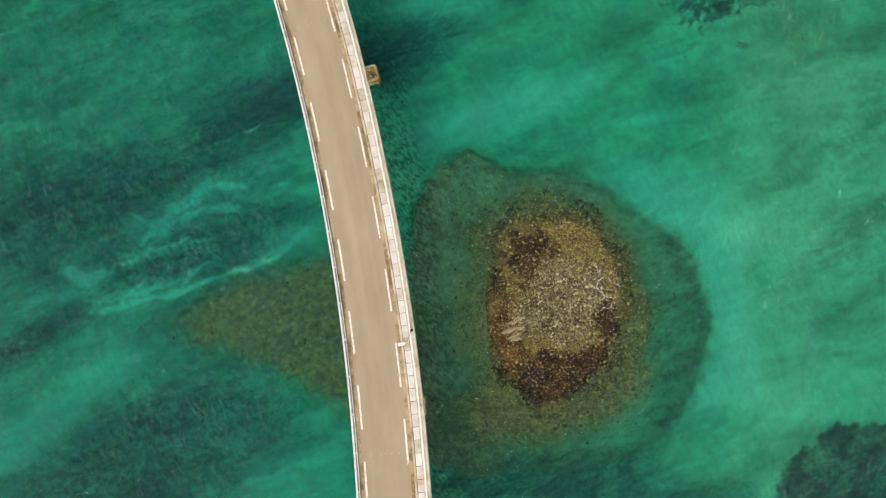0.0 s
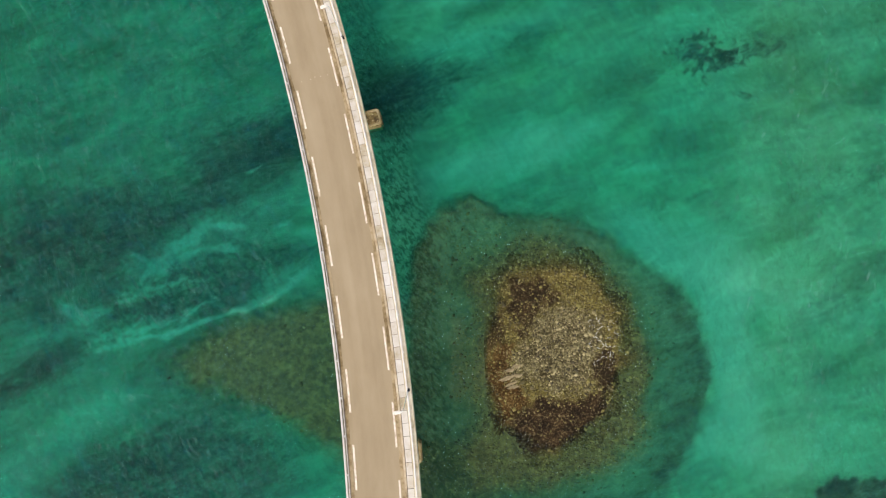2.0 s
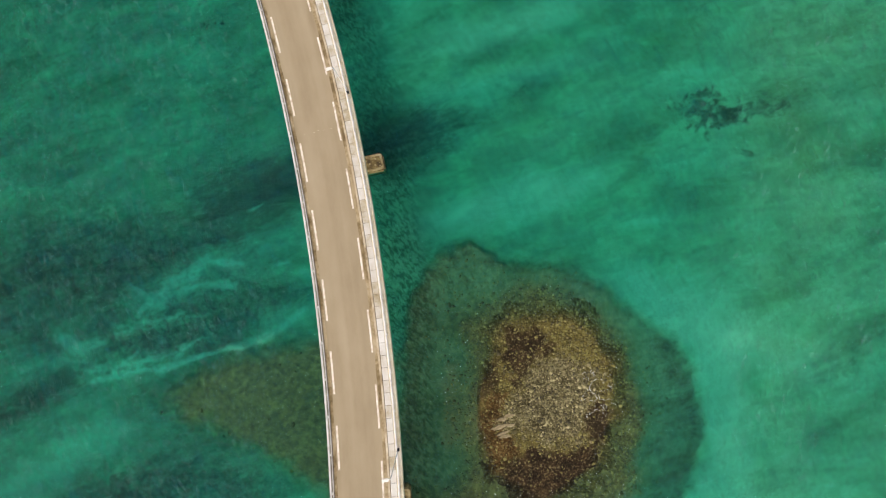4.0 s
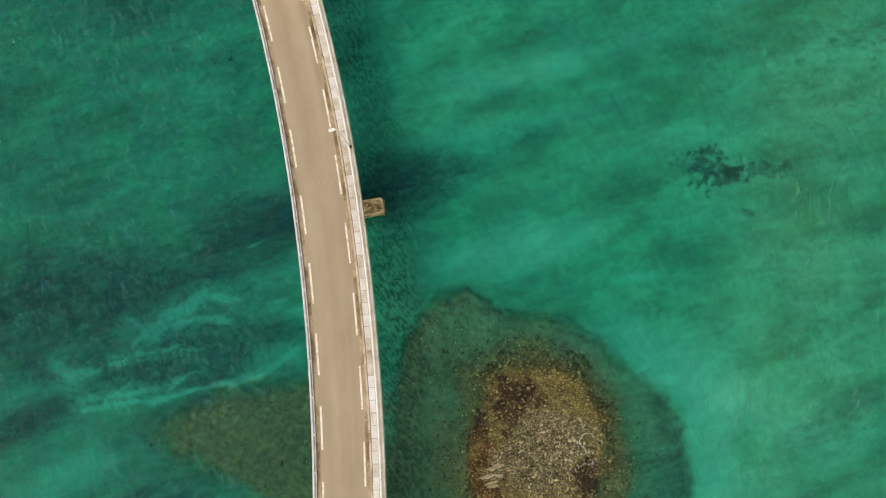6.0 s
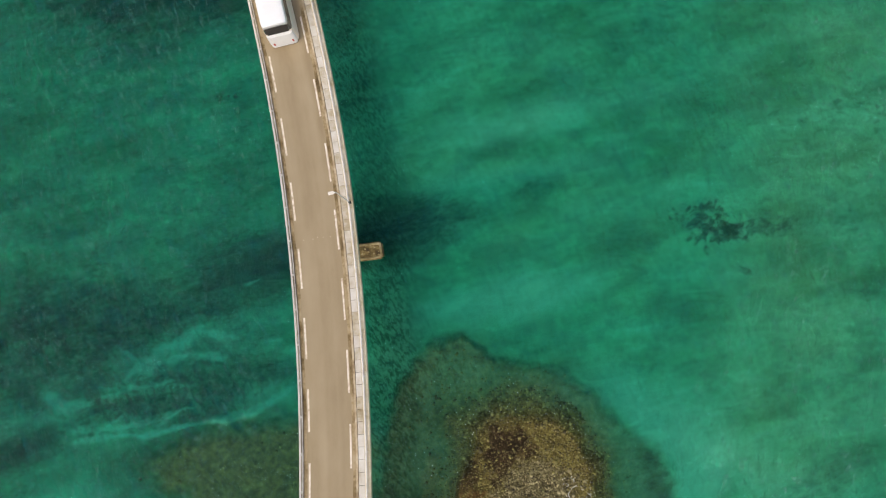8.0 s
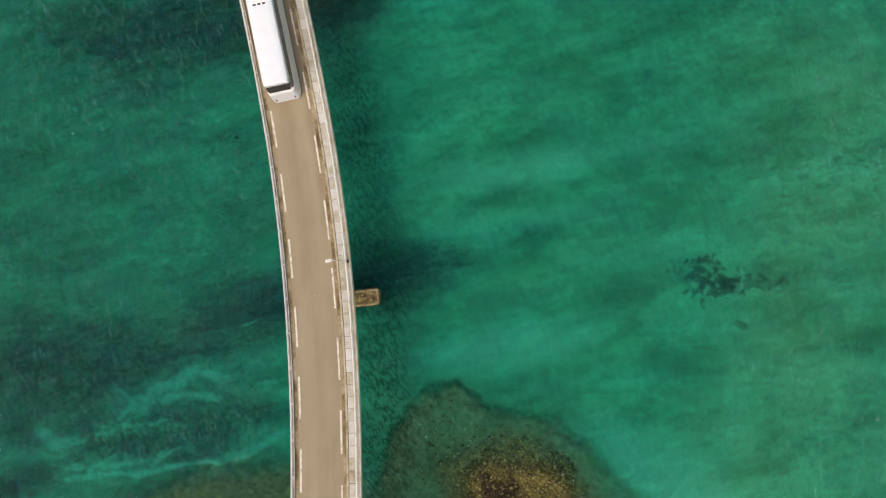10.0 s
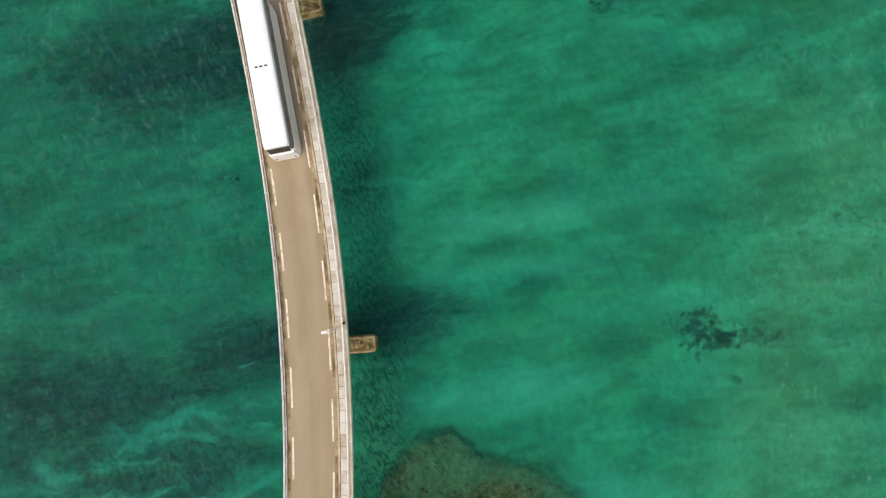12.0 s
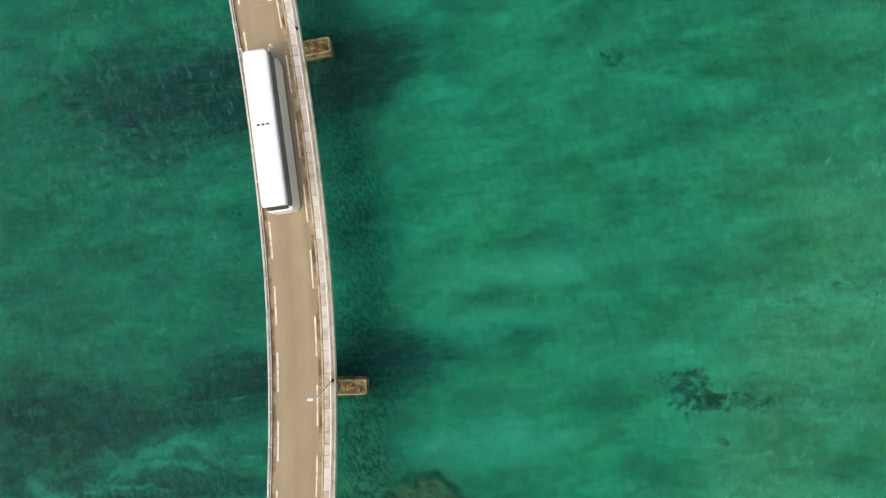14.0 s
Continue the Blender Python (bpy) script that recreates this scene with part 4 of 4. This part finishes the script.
M_REEF_STONE = surface("drowned_reef_stone", [(0.05, (0.08, 0.064, 0.018)), (0.4, (0.15, 0.12, 0.03)), (0.7, (0.27, 0.225, 0.055)), (1.0, (0.50, 0.44, 0.15))], 2.5, 9, vary=0.6, islands=True)
M_PALE_RUBBLE = surface("pale_rubble", [(0.05, (0.035, 0.028, 0.010)), (0.4, (0.12, 0.10, 0.042)), (0.7, (0.23, 0.198, 0.085)), (1.0, (0.42, 0.37, 0.19))], 2.5, 9, vary=1.0, islands=True)


def islet_material():
    m, nt, b = begin("islet_rock", 0.95)
    b.inputs["Specular IOR Level"].default_value = 0.15
    at = nt.nodes.new("ShaderNodeAttribute")
    at.attribute_name = "zone"
    sep = nt.nodes.new("ShaderNodeSeparateColor")
    nt.links.new(at.outputs["Color"], sep.inputs[0])
    lump, grain = noise_of(nt, 0.8, 6, 0.75), noise_of(nt, 4.5, 5, 0.75)
    f = calc(nt, "MULTIPLY_ADD", grain, 0.6, calc(nt, "MULTIPLY", lump, 0.4))
    olive = ramp(nt, [(0.42, (0.04, 0.032, 0.011)), (0.5, (0.12, 0.10, 0.027)), (0.59, (0.25, 0.215, 0.06))], f)
    pale = ramp(nt, [(0.42, (0.030, 0.024, 0.010)), (0.5, (0.10, 0.085, 0.036)), (0.59, (0.27, 0.24, 0.125))], f)
    dark = ramp(nt, [(0.42, (0.008, 0.005, 0.003)), (0.50, (0.024, 0.014, 0.007)), (0.60, (0.085, 0.054, 0.02))], f)
    rust = ramp(nt, [(0.42, (0.018, 0.010, 0.004)), (0.50, (0.068, 0.037, 0.010)), (0.59, (0.15, 0.098, 0.030))], f)
    ragged = calc(nt, "MULTIPLY", calc(nt, "SUBTRACT", grain, 0.5), 3.8)
    edge = lambda sock: calc(nt, "MINIMUM", calc(nt, "MAXIMUM", calc(nt, "MULTIPLY_ADD", calc(nt, "ADD", sock, ragged), 2.0, -0.4), 0.0), 1.0)
    col = mix(nt, olive, rust, edge(sep.outputs[2]))
    col = mix(nt, col, dark, edge(sep.outputs[0]))
    col = mix(nt, col, pale, edge(sep.outputs[1]))
    nt.links.new(col, b.inputs["Base Color"])
    bump(nt, b, f, 0.8, 0.25)
    return m


def islet_zones(x, y):
    pale = np.maximum(patch(x, y, [(9.0, -2.0), (12.5, -0.6), (16.2, -2.0), (16.6, -6.0), (14.6, -9.0), (11.0, -9.4), (8.4, -7.6), (7.4, -5.6)], 1.4, 1.3, 1.8, 51), 0.7 * blob(x, y, 8.2, -7.6, 1.7, 0.8, 10, 0.5, 0.5, 1.5, 52))
    dark = np.maximum.reduce([0.85 * patch(x, y, [(6.0, -1.6), (7.2, 1.6), (10.0, 2.2), (11.6, 0.4), (9.6, -1.6), (8.0, -3.6)], 0.8, 1.6, 1.3, 53),
                              patch(x, y, [(10.0, -9.8), (13.6, -10.2), (16.8, -8.6), (16.6, -11.4), (13.6, -14.2), (9.6, -15.4), (7.6, -16.6), (6.2, -14.8), (7.6, -12.2)], 0.7, 0.9, 1.6, 54),
                              0.85 * blob(x, y, 16.6, -6.9, 1.5, 1.8, 0, 0.5, 0.7, 1.4, 55), 0.3 * blob(x, y, 17.0, 0.0, 0.9, 2.6, 10, 0.5, 0.9, 1.4, 99), 0.7 * blob(x, y, 5.6, -3.2, 0.9, 1.6, 0, 0.5, 0.9, 1.4, 100)])
    rust = np.maximum(0.95 * patch(x, y, [(5.0, -4.6), (7.0, -4.8), (8.0, -8.6), (9.4, -10.6), (8.0, -12.8), (6.6, -14.6), (5.4, -12.0)], 0.8, 1.3, 1.6, 56), 0.6 * blob(x, y, 18.6, -14.0, 1.6, 0.9, 0, 0.5, 0.7, 2, 57))
    return pale * (1 - dark), dark * (1 - 0.1 * rust), rust * (1 - 0.6 * dark)


def islet_height(x, y):
    z = sea_floor(x, y)[0]
    core = blob(x, y, 11.2, -5.8, 7.6, 11.0, 0, 0.55, 0.12, 4, 58)
    inside_cut = np.maximum(step_up(x + 0.08 * (y + 9), 4.0, 5.2), step_up(np.abs(y + 9), 5.5, 8.0))
    crown = blob(x, y, 12.2, -5.0, 5.0, 5.5, 0, 0.8, 0.3, 3, 59)
    inside = blob(x, y, 11.2, -5.7, 8.8, 12.2, 0, 0.45, 0.35, 3, 58)
    return z - 0.3 + inside * inside_cut * (0.36 + 0.20 * core + 0.30 * crown + 0.22 * core * fractal(x, y, 1.2, 4, 60))


xs, ys = np.arange(-2.5, 25.5, 0.17), np.arange(-25.0, 13.5, 0.17)
gx, gy = np.meshgrid(xs, ys, indexing="ij")
me = grid_mesh("rocky_islet", xs, ys, islet_height(gx, gy))
pale, dark, rust = islet_zones(gx, gy)
me.attributes.new("zone", "FLOAT_COLOR", "POINT").data.foreach_set("color", np.stack([dark, pale, rust, np.ones_like(dark)], -1).ravel())
islet = tagged(link("rocky_islet", me, islet_material()), "low brown rocky islet with a pale stony top", "islet")

# ---- the water's surface ----
xs, ys = sheet_axis(-52, 52, 0.25), sheet_axis(-34, 72, 0.25)
gx, gy = np.meshgrid(xs, ys, indexing="ij")
depth = np.maximum(WATER - np.maximum(sea_floor(gx, gy)[0], islet_height(gx, gy)), 0.0)
me = grid_mesh("water", xs, ys, np.full_like(gx, WATER))
me.attributes.new("depth", "FLOAT", "POINT").data.foreach_set("value", depth.ravel())
# how strongly the painted glints show, west and east
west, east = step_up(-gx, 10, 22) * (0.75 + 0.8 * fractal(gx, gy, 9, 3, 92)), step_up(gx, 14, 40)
me.attributes.new("glint_map", "FLOAT_COLOR", "POINT").data.foreach_set("color", np.stack([np.clip(west, 0, 1), east, 0 * east, 0 * east + 1], -1).ravel())
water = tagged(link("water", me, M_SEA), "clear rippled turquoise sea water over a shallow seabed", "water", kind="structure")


rng = random.Random(5)
pale_meshes = [stone_mesh("stone", M_PALE_STONE, 100 + k) for k in range(8)]
olive_meshes = [stone_mesh("stone", M_OLIVE_STONE, 200 + k) for k in range(8)]


g = np.random.RandomState(31)
a, q = g.uniform(0, 2 * math.pi, 900), np.sqrt(g.rand(900))
x, y = 11.2 + 7.6 * q * np.cos(a), -5.8 + 11.2 * q * np.sin(a)
p, d, r = islet_zones(x, y)
keep = np.flatnonzero(g.rand(900) > 1.0 * d + 0.75 * r)[:290]
heights = islet_height(x, y)
for k in keep:
    ob = new("stone", rng.choice(pale_meshes if rng.random() < p[k] + 0.1 else olive_meshes))
    ob.parent = islet
    size = rng.uniform(0.2, 0.4) * (1.3 if rng.random() < 0.15 else 1.0)
    ob.matrix_world = pose(x[k], y[k], heights[k] + 0.08 * size, rng.uniform(-15, 15), rng.uniform(-15, 15), rng.uniform(0, 360)) @ Matrix.Diagonal((size, size * rng.uniform(0.6, 1.0), size, 1))


def scatter(name, spots, heights, sizes, material, seed, label, parent=None, flat=0.6):
    """Many small stones as one joined mesh."""
    g = np.random.RandomState(seed)
    bm = bmesh.new()
    bmesh.ops.create_icosphere(bm, subdivisions=1, radius=0.5)
    base = np.array([v.co for v in bm.verts])
    tris = np.array([[v.index for v in f.verts] for f in bm.faces])
    bm.free()
    n, k = len(spots), len(base)
    co = base[None] * g.uniform(0.5, 1.25, (n, k, 1)) * sizes[:, None, None]
    co[:, :, 2] *= flat
    co[:, :, 1] *= g.uniform(0.45, 1.0, (n, 1))
    a = g.uniform(0, 6.28, (n, 1))
    x, y = co[:, :, 0] * np.cos(a) - co[:, :, 1] * np.sin(a), co[:, :, 0] * np.sin(a) + co[:, :, 1] * np.cos(a)
    co = np.stack([x + spots[:, :1], y + spots[:, 1:], co[:, :, 2] + heights[:, None]], -1).reshape(-1, 3)
    faces = (tris[None] + (np.arange(n) * k)[:, None, None]).reshape(-1, 3)
    me = bpy.data.meshes.new(name)
    me.vertices.add(len(co))
    me.vertices.foreach_set("co", co.ravel())
    me.loops.add(faces.size)
    me.loops.foreach_set("vertex_index", faces.ravel())
    me.polygons.add(len(faces))
    me.polygons.foreach_set("loop_start", np.arange(len(faces)) * 3)
    me.update(calc_edges=True)
    ob = link(name, me, material, parent)
    return tagged(ob, label, "" if parent else "rubble", kind="stuff")


g = np.random.RandomState(11)
x, y = g.uniform(1, 23, 21000), g.uniform(-20, 8, 21000)
p, d, r = islet_zones(x, y)
core = np.maximum(blob(x, y, 11.4, -5.8, 9.4, 12.8, 0, 0.45, 0.3, 4, 58), 0.9 * blob(x, y, 12.4, -6.8, 9.6, 12.8, 0, 0.4, 0.4, 3, 58))
pick = g.rand(21000) < core * (0.85 + 0.15 * p) * (1 - 0.9 * d) * (1 - 0.75 * r)
h = np.maximum(islet_height(x, y), sea_floor(x, y)[0])
ispale = g.rand(21000) < p
wet = h < WATER - 0.06
pick &= ~wet | (h > 0.12) & (g.rand(21000) < 1.3 * sea_floor(x, y)[2] - 0.25)
for want, m, nm in ((pick & ispale & ~wet, M_PALE_RUBBLE, "pale_rubble"), (pick & ~ispale & ~wet, M_RUBBLE, "rubble"), (pick & wet, M_REEF_STONE, "drowned_rubble")):
    n = int(want.sum())
    scatter(nm, np.stack([x[want], y[want]], 1), h[want] + 0.03, g.gamma(1.7, 0.075, n) + 0.055, m, 12, "loose stones and rubble on the islet", islet)

x, y = g.uniform(-30, 24, 26000), g.uniform(-24, 10, 26000)
z, w, rf, br = sea_floor(x, y)[:4]
ap = blob(x, y, 10.5, -6.0, 12.5, 13.0, 0, 0.35, 0.3, 6, 61)
patchy = step_up(fractal(x, y, 2.5, 3, 62), -0.12, 0.16)
pick = g.rand(26000) < patchy * (1 - blob(x, y, 1.2, -7.4, 3.2, 7.0, 0, 0.5, 0.4, 3, 45)) * np.maximum(0.22 * np.maximum(rf - 0.3, 0) * (x < 2), (0.05 * ap + 0.6 * np.maximum(rf - 0.2, 0)) * (x > -2))
n = int(pick.sum())
scatter("reef_rubble", np.stack([x[pick], y[pick]], 1), z[pick] + 0.03, g.gamma(2.0, 0.065, n) + 0.07, M_REEF_STONE, 13, "brown algae-covered stones lying on the shallow reef", None, 0.35)


# pale weathered ledges on the islet's western flank
g = random.Random(17)
for k in range(6):
    bm = bmesh.new()
    n, ln, wd = 10, g.uniform(0.5, 1.1), g.uniform(0.12, 0.22)
    ring = []
    for j in range(2 * n):
        u = j / n if j < n else 2 - j / n
        side = 1 if j < n else -1
        ring.append((ln * (u - 0.5) * 1.6, side * wd * math.sin(math.pi * min(max(u, 0.04), 0.96)) + 0.05 * math.sin(5 * u + k) + g.uniform(-0.06, 0.06)))
    top = [bm.verts.new((a, b, 0.09)) for a, b in ring]
    low = [bm.verts.new((a * 1.06, b * 1.15, -0.12)) for a, b in ring]
    bm.faces.new(top)
    for j in range(len(ring)):
        bm.faces.new((low[j - 1], low[j], top[j], top[j - 1]))
    bmesh.ops.recalc_face_normals(bm, faces=bm.faces)
    ledge = part("ledge", bm, M_LEDGE, islet, "pale weathered rock ledge")
    lx, ly = 7.3 + g.uniform(-0.7, 0.9), -6.9 - 0.42 * k + g.uniform(-0.1, 0.1)
    ledge.matrix_world = pose(lx, ly, float(islet_height(np.array([lx]), np.array([ly]))[0]) + 0.03, 0, 0, g.uniform(2, 22))

# ---- seaweed clumps ----
M_WEED = surface("dark_seaweed", [(0.15, (0.035, 0.048, 0.02)), (0.5, (0.085, 0.11, 0.045)), (0.85, (0.19, 0.23, 0.10))], 1.5, 6, rough=0.9, vary=0.5, islands=True)


def seaweed(cx, cy, rx, ry, turn, n, seed, size, rag=0.6):
    g = np.random.RandomState(seed)
    x, y = cx + g.uniform(-1.4, 1.4, n) * max(rx, ry), cy + g.uniform(-1.4, 1.4, n) * max(rx, ry)
    keep = g.rand(n) < blob(x, y, cx, cy, rx, ry, turn, 0.25, rag, 2.2, seed)
    x, y = x[keep], y[keep]
    z = sea_floor(x, y)[0]
    verts, faces = [], []
    for px, py, pz in zip(x, y, z):
        for k in range(4):
            a, ln, wd = g.uniform(0, 6.28), size * g.uniform(0.5, 1.2), size * 0.22
            dx, dy = math.cos(a), math.sin(a)
            i = len(verts)
            up = g.uniform(0.15, 0.5)
            verts += [(px - dy * wd * 0.4, py + dx * wd * 0.4, pz), (px + dy * wd * 0.4, py - dx * wd * 0.4, pz),
                      (px + dx * ln * 0.5 + dy * wd, py + dy * ln * 0.5 - dx * wd, pz + up * ln), (px + dx * ln * 0.5 - dy * wd, py + dy * ln * 0.5 + dx * wd, pz + up * ln),
                      (px + dx * ln, py + dy * ln, pz + up * ln * 0.8)]
            faces += [(i, i + 1, i + 2, i + 3), (i + 3, i + 2, i + 4)]
    me = bpy.data.meshes.new("seaweed_clump")
    me.from_pydata(verts, [], faces)
    return tagged(link("seaweed_clump", me, M_WEED), "dark green seaweed clump growing on the sandy seabed", "seaweed", kind="stuff")


seaweed(43.6, -23.2, 6.4, 4.4, 20, 5200, 71, 0.15, 0.5)
seaweed(26.2, 25.0, 2.6, 1.5, -10, 500, 72, 0.14, 1.4)
seaweed(8.6, 56.4, 0.9, 0.8, 14, 28, 73, 0.28, 1.0)
seaweed(30.2, 21.2, 0.5, 0.35, 0, 16, 74, 0.18, 0.9)
seaweed(-24.9, 30.9, 0.5, 0.3, 20, 40, 75, 0.22, 1.0)
seaweed(-26.3, 30.4, 0.4, 0.25, 120, 30, 76, 0.22, 1.0)

# ---- white wash over the rocks at the islet's edge ----
M_FOAM = surface("sea_foam", [(0.2, (0.62, 0.63, 0.60)), (0.8, (0.82, 0.83, 0.82))], 4, 20, rough=0.9)
g = np.random.RandomState(21)
x, y = g.normal(16.1, 0.75, 9000), g.normal(-4.0, 1.1, 9000)
keep = np.abs(fractal(x, y, 0.9, 3, 81)) < 0.014
x, y = x[keep], y[keep]
scatter("foam", np.stack([x, y], 1), np.maximum(islet_height(x, y), WATER) + 0.04, g.uniform(0.04, 0.09, len(x)), M_FOAM, 22, "broken white foam washing over the rocks", None, 0.25)

# ---- footway slabs ----
slab_count = 0
s = -30.0
g = random.Random(9)
while s < 130 and slab_count < 290:
    ln = 0.885
    o0, o1, h = 3.73, 4.185, 0.115 + g.uniform(-0.006, 0.006)
    bm = bmesh.new()
    low = [bm.verts.new(on(a, b, 0.05)) for a, b in ((s + 0.012, o0), (s + 0.012, o1), (s + ln - 0.012, o1), (s + ln - 0.012, o0))]
    top = [bm.verts.new(on(a, b, h)) for a, b in ((s + 0.02, o0 + 0.01), (s + 0.02, o1 - 0.01), (s + ln - 0.02, o1 - 0.01), (s + ln - 0.02, o0 + 0.01))]
    bm.faces.new(top)
    bm.faces.new(low[::-1])
    for j in range(4):
        bm.faces.new((low[j - 1], low[j], top[j], top[j - 1]))
    bmesh.ops.recalc_face_normals(bm, faces=bm.faces)
    part("footway_slab", bm, M_SLAB, bridge)
    slab_count += 1
    s += ln
sweep("footway_paving", [(3.73, 0.11), (4.185, 0.11), (4.185, 0.05), (3.73, 0.05)], S0, -30.02, STEP, M_SLAB, bridge)
sweep("footway_paving", [(3.73, 0.11), (4.185, 0.11), (4.185, 0.05), (3.73, 0.05)], 130.02, S1, STEP, M_SLAB, bridge)
